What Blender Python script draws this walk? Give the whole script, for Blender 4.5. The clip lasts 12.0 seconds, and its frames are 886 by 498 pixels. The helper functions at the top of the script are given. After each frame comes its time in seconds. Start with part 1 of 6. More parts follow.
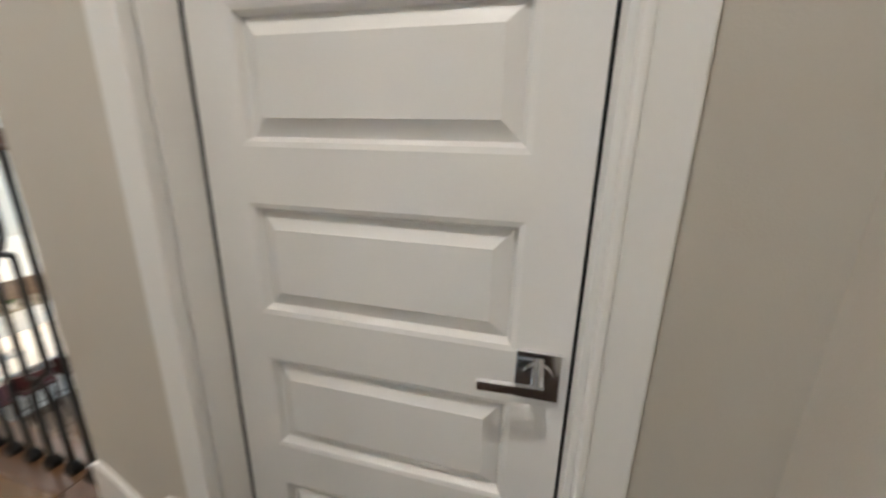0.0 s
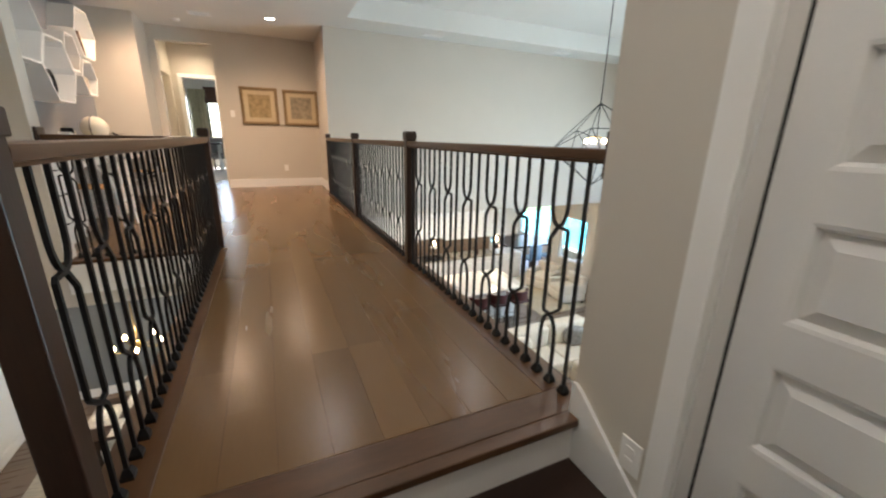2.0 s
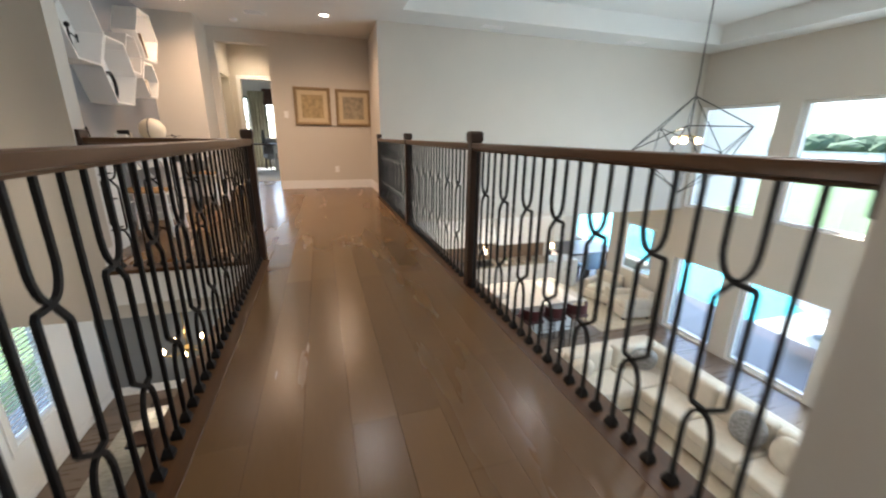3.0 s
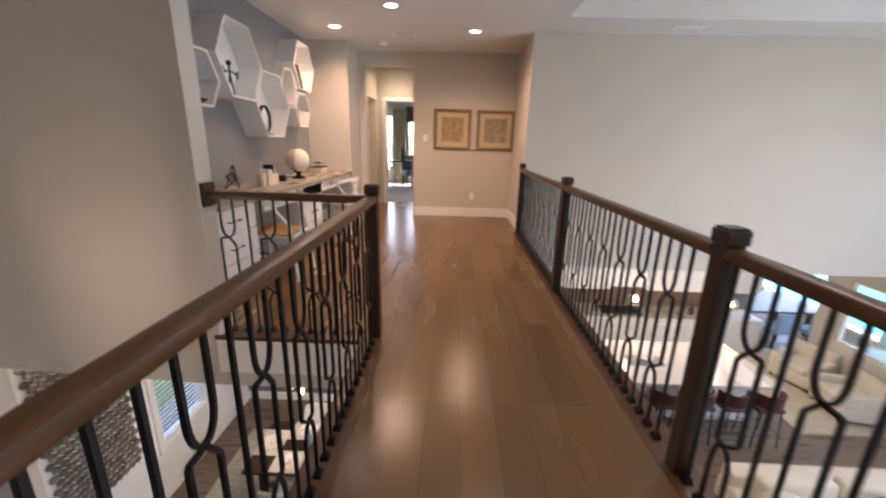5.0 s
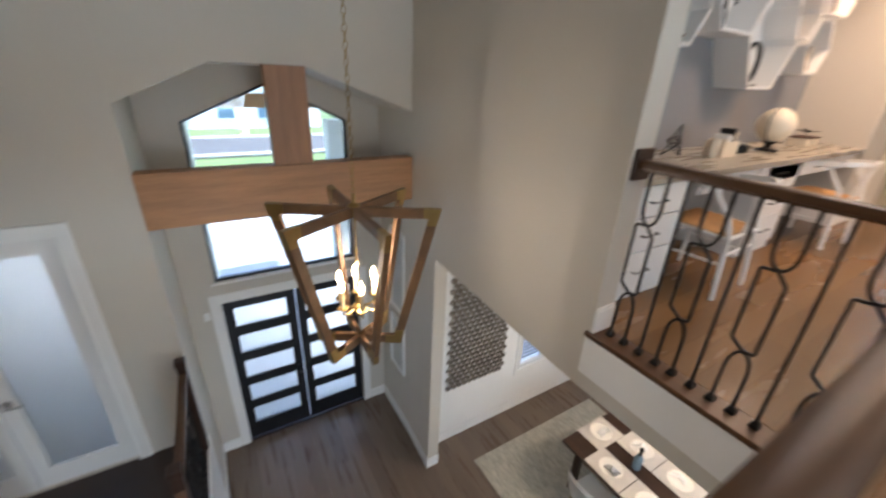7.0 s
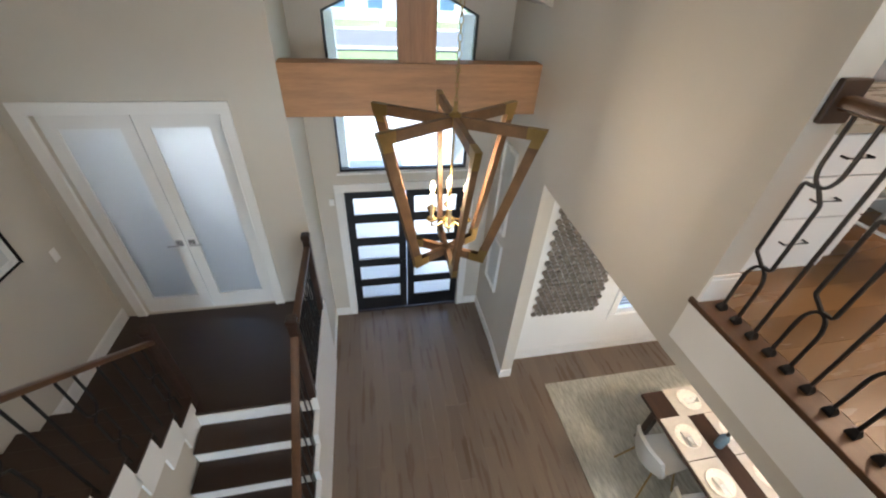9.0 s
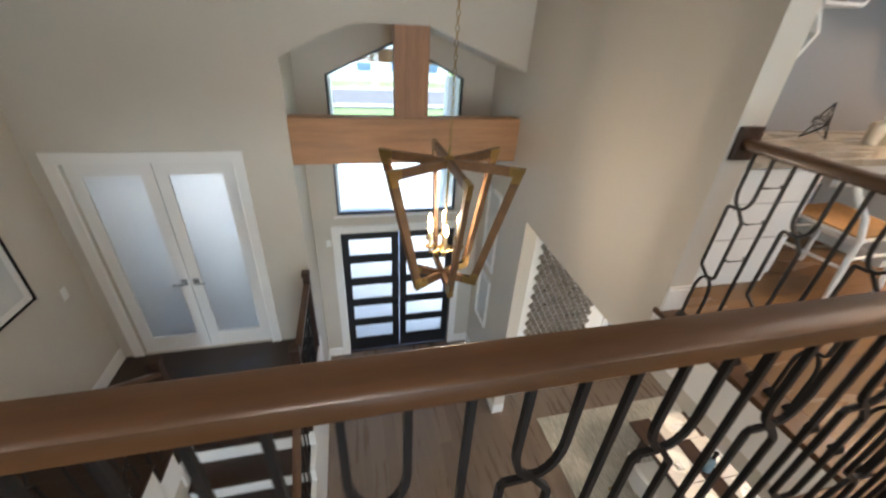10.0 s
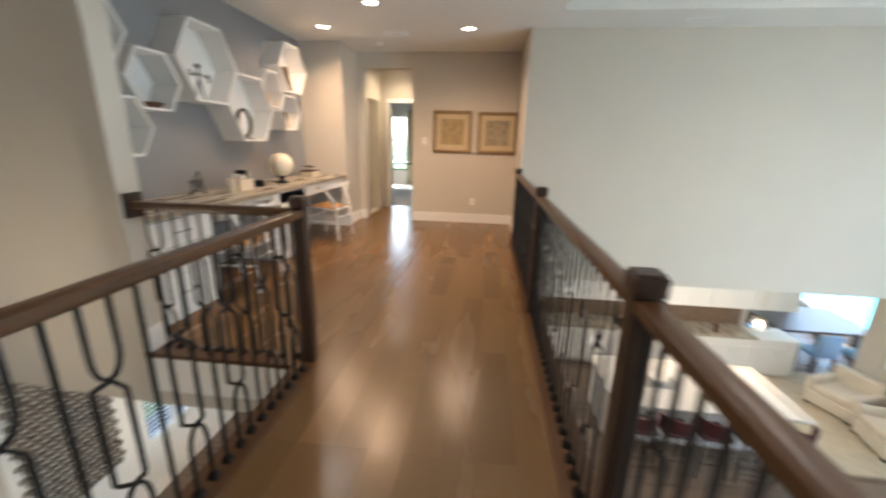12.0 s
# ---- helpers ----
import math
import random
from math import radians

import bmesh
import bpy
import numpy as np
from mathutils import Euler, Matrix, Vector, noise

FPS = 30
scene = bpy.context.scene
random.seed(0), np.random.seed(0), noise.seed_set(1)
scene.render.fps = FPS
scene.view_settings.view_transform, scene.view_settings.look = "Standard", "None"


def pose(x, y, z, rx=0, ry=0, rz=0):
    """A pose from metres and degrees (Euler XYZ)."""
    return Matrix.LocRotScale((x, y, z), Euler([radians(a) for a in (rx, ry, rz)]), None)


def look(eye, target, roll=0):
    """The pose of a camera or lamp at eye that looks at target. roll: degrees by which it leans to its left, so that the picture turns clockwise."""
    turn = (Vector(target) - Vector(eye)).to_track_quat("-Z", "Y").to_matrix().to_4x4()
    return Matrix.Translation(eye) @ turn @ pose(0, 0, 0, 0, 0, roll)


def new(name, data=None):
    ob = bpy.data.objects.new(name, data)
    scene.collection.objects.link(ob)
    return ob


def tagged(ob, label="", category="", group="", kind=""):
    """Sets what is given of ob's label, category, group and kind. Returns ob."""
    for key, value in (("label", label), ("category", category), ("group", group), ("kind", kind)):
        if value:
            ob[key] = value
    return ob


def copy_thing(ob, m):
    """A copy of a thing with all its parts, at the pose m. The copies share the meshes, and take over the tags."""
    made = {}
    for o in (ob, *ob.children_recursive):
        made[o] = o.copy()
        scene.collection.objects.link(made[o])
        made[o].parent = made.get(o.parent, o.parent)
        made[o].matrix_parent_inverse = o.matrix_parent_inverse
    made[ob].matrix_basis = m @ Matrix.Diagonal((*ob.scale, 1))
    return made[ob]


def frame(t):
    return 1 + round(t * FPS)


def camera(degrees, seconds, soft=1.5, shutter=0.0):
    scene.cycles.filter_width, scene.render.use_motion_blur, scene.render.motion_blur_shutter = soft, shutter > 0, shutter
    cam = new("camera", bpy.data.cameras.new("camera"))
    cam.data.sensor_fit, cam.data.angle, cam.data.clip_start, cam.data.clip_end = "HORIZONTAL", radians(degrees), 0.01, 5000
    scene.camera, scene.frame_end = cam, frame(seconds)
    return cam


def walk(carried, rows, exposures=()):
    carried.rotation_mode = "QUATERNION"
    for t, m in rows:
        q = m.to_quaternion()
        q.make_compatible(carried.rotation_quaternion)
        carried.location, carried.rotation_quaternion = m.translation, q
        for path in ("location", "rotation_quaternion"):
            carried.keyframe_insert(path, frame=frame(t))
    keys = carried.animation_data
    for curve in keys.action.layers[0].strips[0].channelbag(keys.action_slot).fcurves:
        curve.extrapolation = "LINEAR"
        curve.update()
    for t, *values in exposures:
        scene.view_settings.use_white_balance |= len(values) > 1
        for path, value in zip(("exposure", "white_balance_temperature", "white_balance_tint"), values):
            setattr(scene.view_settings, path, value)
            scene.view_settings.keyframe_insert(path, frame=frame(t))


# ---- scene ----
cam = camera(98.6, 12.0, soft=2.1, shutter=0.5)
PATH = [
    (0, (0.094, -0.005, 0.935), (-0.397, 1.852, 0.38), 1.2),
    (0.5, (0.132, -0.117, 0.963), (-0.825, 1.541, 0.383), 0.6),
    (1, (0.166, -0.224, 0.973), (-1.249, 1.072, 0.408), 0.7),
    (1.5, (0.05, -0.335, 0.968), (-1.598, 0.65, 0.408), 1.0),
    (2, (-0.069, -0.417, 0.961), (-1.816, 0.382, 0.406), 1.1),
    (2.5, (-0.262, -0.408, 0.951), (-2.047, 0.299, 0.39), 0.8),
    (3, (-0.57, -0.35, 0.971), (-2.401, 0.227, 0.409), 0.8),
    (5, (-1.57, -0.377, 1.259), (-3.496, -0.424, 0.722), 1.4),
    (5.5, (-1.723, -0.472, 1.314), (-3.619, -0.808, 0.772), 1.6),
    (6, (-1.889, -0.624, 1.304), (-3.672, -1.355, 0.769), 1.8),
    (6.5, (-2.058, -0.751, 1.273), (-3.492, -2.005, 0.662), 2.4),
    (7, (-2.173, -0.844, 1.232), (-3.134, -2.403, 0.426), 2.6),
    (7.5, (-2.262, -0.933, 1.196), (-2.91, -2.523, 0.169), 2.7),
    (9.5, (-2.319, -0.755, 1.256), (-2.66, -2.307, 0.043), 3.6),
    (10, (-2.195, -0.56, 1.282), (-2.632, -2.241, 0.28), 3.5),
    (10.5, (-2.102, -0.435, 1.304), (-2.816, -2.125, 0.506), 3.5),
    (11, (-1.994, -0.292, 1.327), (-3.2, -1.757, 0.695), 3.7),
    (11.5, (-1.969, -0.111, 1.296), (-3.697, -0.952, 0.741), 2.2),
    (12, (-1.883, 0.144, 1.313), (-3.798, -0.059, 0.774), 1.4),
]
EXPOSURES = [(0.0, 4.22, 6150, 10), (0.8, 4.02, 6000, 4), (1.5, 3.95, 6200, 9), (2.0, 3.80, 6250, 11), (2.5, 3.72, 6200, 11), (3.0, 3.66, 6100, 12), (5.0, 3.58, 6350, 24), (5.5, 3.62, 6500, 22), (6.0, 3.68, 6150, 16), (7.0, 3.74, 6000, 15), (7.5, 3.92, 6000, 15), (9.5, 4.10, 6250, 13), (10.5, 3.96, 6300, 13), (12.0, 3.77, 6300, 11)]
walk(cam, [(t, look(eye, target, roll)) for t, eye, target, roll in PATH], EXPOSURES)

# ---- light ----
world = bpy.data.worlds.new("sky")
scene.world = world
world.use_nodes = True
wn = world.node_tree.nodes
sky = wn.new("ShaderNodeTexSky")
sky.sky_type = "NISHITA"
sky.sun_disc = False
sky.sun_elevation = radians(58)
sky.sun_rotation = radians(285)
sky.air_density = 1.0
sky.dust_density = 2.0
wn["Background"].inputs["Strength"].default_value = 0.11
world.node_tree.links.new(sky.outputs[0], wn["Background"].inputs["Color"])
sun = new("sun", bpy.data.lights.new("sun", "SUN"))
sun.data.energy, sun.data.angle, sun.data.color = 2.2, radians(0.6), (1.0, 0.95, 0.87)
sun.matrix_world = look((-30, 8, 50), (0, 0, 0))

FX, FZ = 0.075, 0.05
for z in (0.70, -2.35):    # sky light through the easternmost great room windows
    a = new("window_light", bpy.data.lights.new("window_light", "AREA"))
    a.data.shape, a.data.size, a.data.size_y, a.data.energy, a.data.color = "RECTANGLE", 1.25, 1.75, 9.5, (0.72, 0.91, 1.0)
    a.matrix_world = look((-2.95, 7.28, z), (-2.95, 0, z))
for y, w_ in ((-2.55, 0.44), (-1.505, 0.64)):    # sky light through the bedroom windows
    a = new("window_light", bpy.data.lights.new("window_light", "AREA"))
    a.data.shape, a.data.size, a.data.size_y, a.data.energy, a.data.color = "RECTANGLE", w_, 1.25, 1.3, (0.78, 0.92, 1.0)
    a.matrix_world = look((-13.79, y, 1.25), (0, y, 1.25))
G, ML, TL, C, DC, XE = -3.36, -2.12, -0.37, 2.66, -0.38, 0.45   # ground floor, mid landing, top landing, ceiling, lower ceiling, east wall


# ---- materials ----
def material(name, color, rough=0.5, metal=0.0, vary=0.06, scale=6.0, bump=0.05, fine=120.0, stretch=(1, 1, 1), coat=0.0, rnd=0.0):
    """Base colour varied at two scales, with a fine relief. rnd: how far single pieces differ."""
    m = bpy.data.materials.new(name)
    m.use_nodes = True
    t = m.node_tree
    b = t.nodes["Principled BSDF"]
    b.inputs["Metallic"].default_value = metal
    b.inputs["Coat Weight"].default_value = coat
    b.inputs["Coat Roughness"].default_value = 0.15
    geo = t.nodes.new("ShaderNodeNewGeometry")
    mp = t.nodes.new("ShaderNodeMapping")
    mp.inputs["Scale"].default_value = stretch
    t.links.new(geo.outputs["Position"], mp.inputs["Vector"])
    n1 = t.nodes.new("ShaderNodeTexNoise")
    n1.inputs["Scale"].default_value = scale
    n1.inputs["Detail"].default_value = 5
    n2 = t.nodes.new("ShaderNodeTexNoise")
    n2.inputs["Scale"].default_value = fine
    n2.inputs["Detail"].default_value = 3
    for n in (n1, n2):
        t.links.new(mp.outputs[0], n.inputs["Vector"])
    mix = t.nodes.new("ShaderNodeMath")
    mix.operation = "MULTIPLY_ADD"
    t.links.new(n2.outputs["Fac"], mix.inputs[0])
    mix.inputs[1].default_value = 0.4
    t.links.new(n1.outputs["Fac"], mix.inputs[2])
    last = mix.outputs[0]
    if rnd:
        info = t.nodes.new("ShaderNodeObjectInfo")
        add = t.nodes.new("ShaderNodeMath")
        add.operation = "ADD"
        t.links.new(info.outputs["Random"], add.inputs[0])
        t.links.new(geo.outputs["Random Per Island"], add.inputs[1])
        fr = t.nodes.new("ShaderNodeMath")
        fr.operation = "FRACT"
        t.links.new(add.outputs[0], fr.inputs[0])
        ad = t.nodes.new("ShaderNodeMath")
        ad.operation = "MULTIPLY_ADD"
        t.links.new(fr.outputs[0], ad.inputs[0])
        ad.inputs[1].default_value = rnd
        t.links.new(last, ad.inputs[2])
        last = ad.outputs[0]
    ramp = t.nodes.new("ShaderNodeMapRange")
    ramp.inputs["From Min"].default_value = 0.35
    ramp.inputs["From Max"].default_value = 1.05 + rnd
    ramp.inputs["To Min"].default_value = 1 - vary
    ramp.inputs["To Max"].default_value = 1 + vary
    t.links.new(last, ramp.inputs["Value"])
    mul = t.nodes.new("ShaderNodeVectorMath")
    mul.operation = "SCALE"
    mul.inputs[0].default_value = color
    t.links.new(ramp.outputs[0], mul.inputs["Scale"])
    t.links.new(mul.outputs[0], b.inputs["Base Color"])
    rr = t.nodes.new("ShaderNodeMapRange")
    rr.inputs["To Min"].default_value = max(0.02, rough - 0.08)
    rr.inputs["To Max"].default_value = min(1, rough + 0.08)
    t.links.new(n1.outputs["Fac"], rr.inputs["Value"])
    t.links.new(rr.outputs[0], b.inputs["Roughness"])
    if bump:
        bp = t.nodes.new("ShaderNodeBump")
        bp.inputs["Strength"].default_value = bump
        bp.inputs["Distance"].default_value = 0.004
        t.links.new(n2.outputs["Fac"], bp.inputs["Height"])
        t.links.new(bp.outputs[0], b.inputs["Normal"])
    return m


def glow(name, color, strength):
    m = bpy.data.materials.new(name)
    m.use_nodes = True
    b = m.node_tree.nodes["Principled BSDF"]
    b.inputs["Base Color"].default_value = (*color, 1)
    b.inputs["Emission Color"].default_value = (*color, 1)
    b.inputs["Emission Strength"].default_value = strength
    return m


def glass(name, color=(1, 1, 1), rough=0.0, ior=1.45):
    m = bpy.data.materials.new(name)
    m.use_nodes = True
    b = m.node_tree.nodes["Principled BSDF"]
    b.inputs["Base Color"].default_value = (*color, 1)
    b.inputs["Transmission Weight"].default_value = 1
    b.inputs["Roughness"].default_value = rough
    b.inputs["IOR"].default_value = ior
    return m


WALL = material("greige_wall_paint", (0.59, 0.548, 0.487), 0.55, vary=0.035, scale=1.6, bump=0.12, fine=260)
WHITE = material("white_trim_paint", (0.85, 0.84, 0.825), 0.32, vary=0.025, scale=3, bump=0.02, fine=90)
DOORW = material("white_door_paint", (0.83, 0.815, 0.80), 0.38, vary=0.03, scale=4, bump=0.04, fine=140)
CEIL = material("ceiling_paint", (0.72, 0.72, 0.70), 0.8, vary=0.03, scale=2, bump=0.15, fine=200)
GREY = material("grey_accent_paint", (0.245, 0.25, 0.265), 0.6, vary=0.05, scale=1.5, bump=0.12, fine=260)
SLATE = material("slate_grey_panel_paint", (0.18, 0.19, 0.20), 0.6, vary=0.05, scale=1.5, bump=0.1, fine=200)
OAKX = material("warm_oak_boards", (0.148, 0.080, 0.032), 0.26, vary=0.30, scale=2.6, bump=0.03, fine=60, stretch=(0.22, 1.3, 1), rnd=1.5)
OAKY = material("grey_brown_oak_boards", (0.170, 0.124, 0.092), 0.29, vary=0.24, scale=5, bump=0.08, fine=50, stretch=(3.2, 0.25, 1), rnd=0.8)
DARK = material("dark_walnut_stain", (0.024, 0.010, 0.005), 0.33, vary=0.15, scale=7, bump=0.06, fine=60, stretch=(0.5, 3, 1))
RAILW = material("walnut_rail_stain", (0.080, 0.035, 0.013), 0.32, vary=0.4, scale=9, bump=0.07, fine=70, stretch=(0.35, 3, 3))
RAILY = material("walnut_rail_stain_cross", (0.080, 0.035, 0.013), 0.32, vary=0.4, scale=9, bump=0.07, fine=70, stretch=(3, 0.35, 3))
NEWEL = material("walnut_newel_stain", (0.034, 0.016, 0.010), 0.38, vary=0.4, scale=9, bump=0.06, fine=70, stretch=(3, 3, 0.3))
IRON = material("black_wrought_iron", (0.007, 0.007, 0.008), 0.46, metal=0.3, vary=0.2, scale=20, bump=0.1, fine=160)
BEAM = material("honey_cedar_beam", (0.40, 0.205, 0.095), 0.48, vary=0.35, scale=4, bump=0.12, fine=40, stretch=(0.3, 3, 4))
POST = material("honey_cedar_post", (0.36, 0.19, 0.105), 0.5, vary=0.35, scale=4, bump=0.12, fine=40, stretch=(4, 3, 0.3))
CHROME = material("polished_chrome", (0.78, 0.78, 0.80), 0.08, metal=1.0, vary=0.02, bump=0)
BLACKM = material("black_door_paint", (0.010, 0.011, 0.014), 0.35, vary=0.2, scale=8, bump=0.03)
CLEAR = glass("window_glass", (0.70, 0.78, 0.80))
TINT = glass("tinted_entry_glass", (0.56, 0.64, 0.68))
FROST = glass("frosted_glass", (0.86, 0.90, 0.91), 0.75)
ETCHED = glass("etched_door_glass", (0.84, 0.85, 0.85), 0.85)
ETCHED.node_tree.nodes["Principled BSDF"].inputs["Transmission Weight"].default_value = 0.85
BRASS = material("aged_brass", (0.36, 0.25, 0.10), 0.38, metal=1.0, vary=0.15, scale=20, bump=0.03)
LANT = material("lantern_wood", (0.17, 0.092, 0.043), 0.5, vary=0.4, scale=12, bump=0.1, fine=90)


# ---- building tools ----
def box(bm, x0, x1, y0, y1, z0, z1, bev=0.0):
    x0, x1 = min(x0, x1), max(x0, x1)
    y0, y1 = min(y0, y1), max(y0, y1)
    z0, z1 = min(z0, z1), max(z0, z1)
    v = [bm.verts.new(p) for p in ((x0, y0, z0), (x1, y0, z0), (x1, y1, z0), (x0, y1, z0), (x0, y0, z1), (x1, y0, z1), (x1, y1, z1), (x0, y1, z1))]
    fs = [bm.faces.new([v[i] for i in q]) for q in ((3, 2, 1, 0), (4, 5, 6, 7), (0, 1, 5, 4), (1, 2, 6, 5), (2, 3, 7, 6), (3, 0, 4, 7))]
    if bev:
        es = list({e for f in fs for e in f.edges})
        bmesh.ops.bevel(bm, geom=es, offset=bev, segments=2, profile=0.5, affect="EDGES")
    return v


def prism(bm, pts, axis, a0, a1):
    """A polygon swept along an axis. pts: (x, z) for y, (y, z) for x, (x, y) for z."""
    def at(p, a):
        return {"x": (a, p[0], p[1]), "y": (p[0], a, p[1]), "z": (p[0], p[1], a)}[axis]
    lo = [bm.verts.new(at(p, a0)) for p in pts]
    hi = [bm.verts.new(at(p, a1)) for p in pts]
    n = len(pts)
    bm.faces.new(lo)
    bm.faces.new(hi[::-1])
    for i in range(n):
        bm.faces.new((lo[i], hi[i], hi[(i + 1) % n], lo[(i + 1) % n]))


def tube(bm, pts, r, n=6, flat=None):
    """A bar along a line of points. flat: half sizes across and deep for a four-sided bar."""
    pts = [Vector(p) for p in pts]
    rings = []
    up = None
    for i, p in enumerate(pts):
        d = (pts[min(i + 1, len(pts) - 1)] - pts[max(i - 1, 0)]).normalized()
        if up is None:
            up = Vector((0, 1, 0)) if abs(d.y) < 0.9 else Vector((1, 0, 0))
        side = d.cross(up).normalized()
        up2 = side.cross(d).normalized()
        if flat:
            offs = [(-flat[0], -flat[1]), (flat[0], -flat[1]), (flat[0], flat[1]), (-flat[0], flat[1])]
        else:
            offs = [(r * math.cos(2 * math.pi * k / n), r * math.sin(2 * math.pi * k / n)) for k in range(n)]
        rings.append([bm.verts.new(p + side * a + up2 * b) for a, b in offs])
    k = len(rings[0])
    for a, b in zip(rings, rings[1:]):
        for i in range(k):
            bm.faces.new((a[i], a[(i + 1) % k], b[(i + 1) % k], b[i]))
    bm.faces.new(rings[0][::-1])
    bm.faces.new(rings[-1])


def lathe(bm, prof, cx=0, cy=0, n=16):
    """A turned shape: (radius, height) pairs from below to above round a vertical axis."""
    rings = []
    for r, z in prof:
        rings.append([bm.verts.new((cx + max(r, 0.0004) * math.cos(2 * math.pi * k / n), cy + max(r, 0.0004) * math.sin(2 * math.pi * k / n), z)) for k in range(n)])
    for a, b in zip(rings, rings[1:]):
        for i in range(n):
            bm.faces.new((a[i], a[(i + 1) % n], b[(i + 1) % n], b[i]))
    bm.faces.new(rings[0][::-1])
    bm.faces.new(rings[-1])


def mesh(bm, name, mat, smooth=False):
    bmesh.ops.recalc_face_normals(bm, faces=bm.faces)
    me = bpy.data.meshes.new(name)
    bm.to_mesh(me)
    bm.free()
    me.materials.append(mat)
    if smooth:
        me.polygons.foreach_set("use_smooth", [True] * len(me.polygons))
        me.set_sharp_from_angle(angle=radians(35))
    return me


def part(name, bm, mat, parent=None, label="", smooth=False):
    ob = new(name, mesh(bm, name, mat, smooth))
    if parent is not None:
        ob.parent = parent
    if label:
        ob["label"] = label
    return ob


def boxpart(name, dims, mat, parent=None, label="", bev=0.0):
    bm = bmesh.new()
    box(bm, *dims, bev)
    return part(name, bm, mat, parent, label)


def thing(name, label, category, group="", at=None):
    ob = new(name)
    ob.empty_display_size = 0.1
    if at:
        ob.matrix_basis = at if isinstance(at, Matrix) else Matrix.Translation(at)
    return tagged(ob, label, category, group)


def wall(name, axis, a0, a1, u0, u1, z0, z1, holes=(), mat=None, label="painted drywall wall", cat="wall"):
    """A wall of thickness a0 to a1 across its axis, along u, with openings (u0, u1, z0, z1) through it."""
    us = sorted({u0, u1, *[min(max(h[i], u0), u1) for h in holes for i in (0, 1)]})
    zs = sorted({z0, z1, *[min(max(h[i], z0), z1) for h in holes for i in (2, 3)]})
    nu, nz = len(us) - 1, len(zs) - 1

    def solid(i, j):
        if not (0 <= i < nu and 0 <= j < nz):
            return False
        cu, cz = (us[i] + us[i + 1]) / 2, (zs[j] + zs[j + 1]) / 2
        return not any(h[0] < cu < h[1] and h[2] < cz < h[3] for h in holes)
    bm = bmesh.new()
    cache = {}

    def v(a, i, j):
        if (a, i, j) not in cache:
            p = (a, us[i], zs[j]) if axis == "x" else (us[i], a, zs[j])
            cache[(a, i, j)] = bm.verts.new(p)
        return cache[(a, i, j)]
    for i in range(nu):
        for j in range(nz):
            if not solid(i, j):
                continue
            for a in (a0, a1):
                bm.faces.new((v(a, i, j), v(a, i + 1, j), v(a, i + 1, j + 1), v(a, i, j + 1)))
            for di, dj, e in ((-1, 0, (i, j, i, j + 1)), (1, 0, (i + 1, j, i + 1, j + 1)), (0, -1, (i, j, i + 1, j)), (0, 1, (i, j + 1, i + 1, j + 1))):
                if not solid(i + di, j + dj):
                    bm.faces.new((v(a0, e[0], e[1]), v(a1, e[0], e[1]), v(a1, e[2], e[3]), v(a0, e[2], e[3])))
    ob = part(name, bm, mat or WALL)
    return tagged(ob, label, cat, kind="structure")


def slab(name, dims, mat, label, cat, parent=None):
    ob = boxpart(name, dims, mat, parent)
    return tagged(ob, label, cat, kind="structure")


# ---- walls ----
wall("wall_landing", "y", 0.53, 0.67, -0.955, XE, G, C, [(-0.577, 0.195, TL, 1.69)], label="greige painted wall beside the closet door")
wall("wall_great_room_east", "x", -0.955, -0.79, 0.67, 7.6, G, C, label="tall greige wall of the great room")
wall("wall_east", "x", XE, XE + 0.15, -5.4, 1.7, G, C, label="greige painted stairwell wall")
wall("wall_south", "y", -4.50, -4.36, -1.645, XE, G, C, [(-1.115, 0.245, ML, 0.115)], label="greige wall holding the frosted double doors")
wall("wall_recess_side", "x", -1.645, -1.505, -5.25, -4.50, G, C, label="greige side wall of the entry recess")
ww = wall("wall_west", "x", -4.07, -3.92, -5.40, -1.90, G, C, [(-5.39, -4.36, C - 0.002, C - 0.001), (-3.77, -1.90, G, DC)], label="tall greige foyer wall over the dining room opening")
SKEW = 0.0488     # the wall runs a little out of square from the arch on
for v in ww.data.vertices:
    v.co.x += SKEW * max(0.0, v.co.y + 4.36)
wall("wall_great_room_west", "x", -7.25, -7.08, 0.60, 9.6, -0.50, C, label="pale two-storey great room wall")
wall("wall_hall_north", "y", 0.60, 0.74, -8.45, -7.25, -0.45, C, label="greige hall side wall")
wall("wall_hall_west", "x", -8.46, -8.32, -2.0, 0.60, -0.05, C, [(-1.90, -1.09, -0.05, 2.44)], label="greige hall end wall with a cased opening")
wall("wall_alcove_west", "x", -7.80, -7.65, -2.64, -2.0, 0, C, label="greige end wall of the desk alcove")
wall("wall_alcove_return", "y", -2.16, -2.0, -8.46, -7.80, 0, C, label="greige wall return beside the hall opening")
wall("wall_alcove", "y", -2.78, -2.64, -7.80, -3.99, 0, C, mat=GREY, label="blue-grey painted accent wall behind the desk")
# white instead of greige puts the daylight into this wall's colour
wall("wall_dining_south", "y", -4.18, -4.03, -7.66, -4.05, G, DC, [(-6.42, -5.54, -2.62, -0.90)], mat=WHITE, label="dining room wall coloured white for its daylight, with a shuttered window")
wall("wall_dining_west", "x", -7.66, -7.51, -4.03, 0.60, G, DC, mat=SLATE, label="slate grey dining room accent wall")
NWIN = [(-7.02, -5.56, -0.43, 1.64), (-5.22, -3.95, -0.43, 1.64), (-3.60, -2.30, -0.43, 1.64),
        (-7.02, -5.82, G + 0.03, -1.60), (-5.46, -4.06, G + 0.03, -1.60), (-3.72, -2.30, G + 0.03, -1.60)]
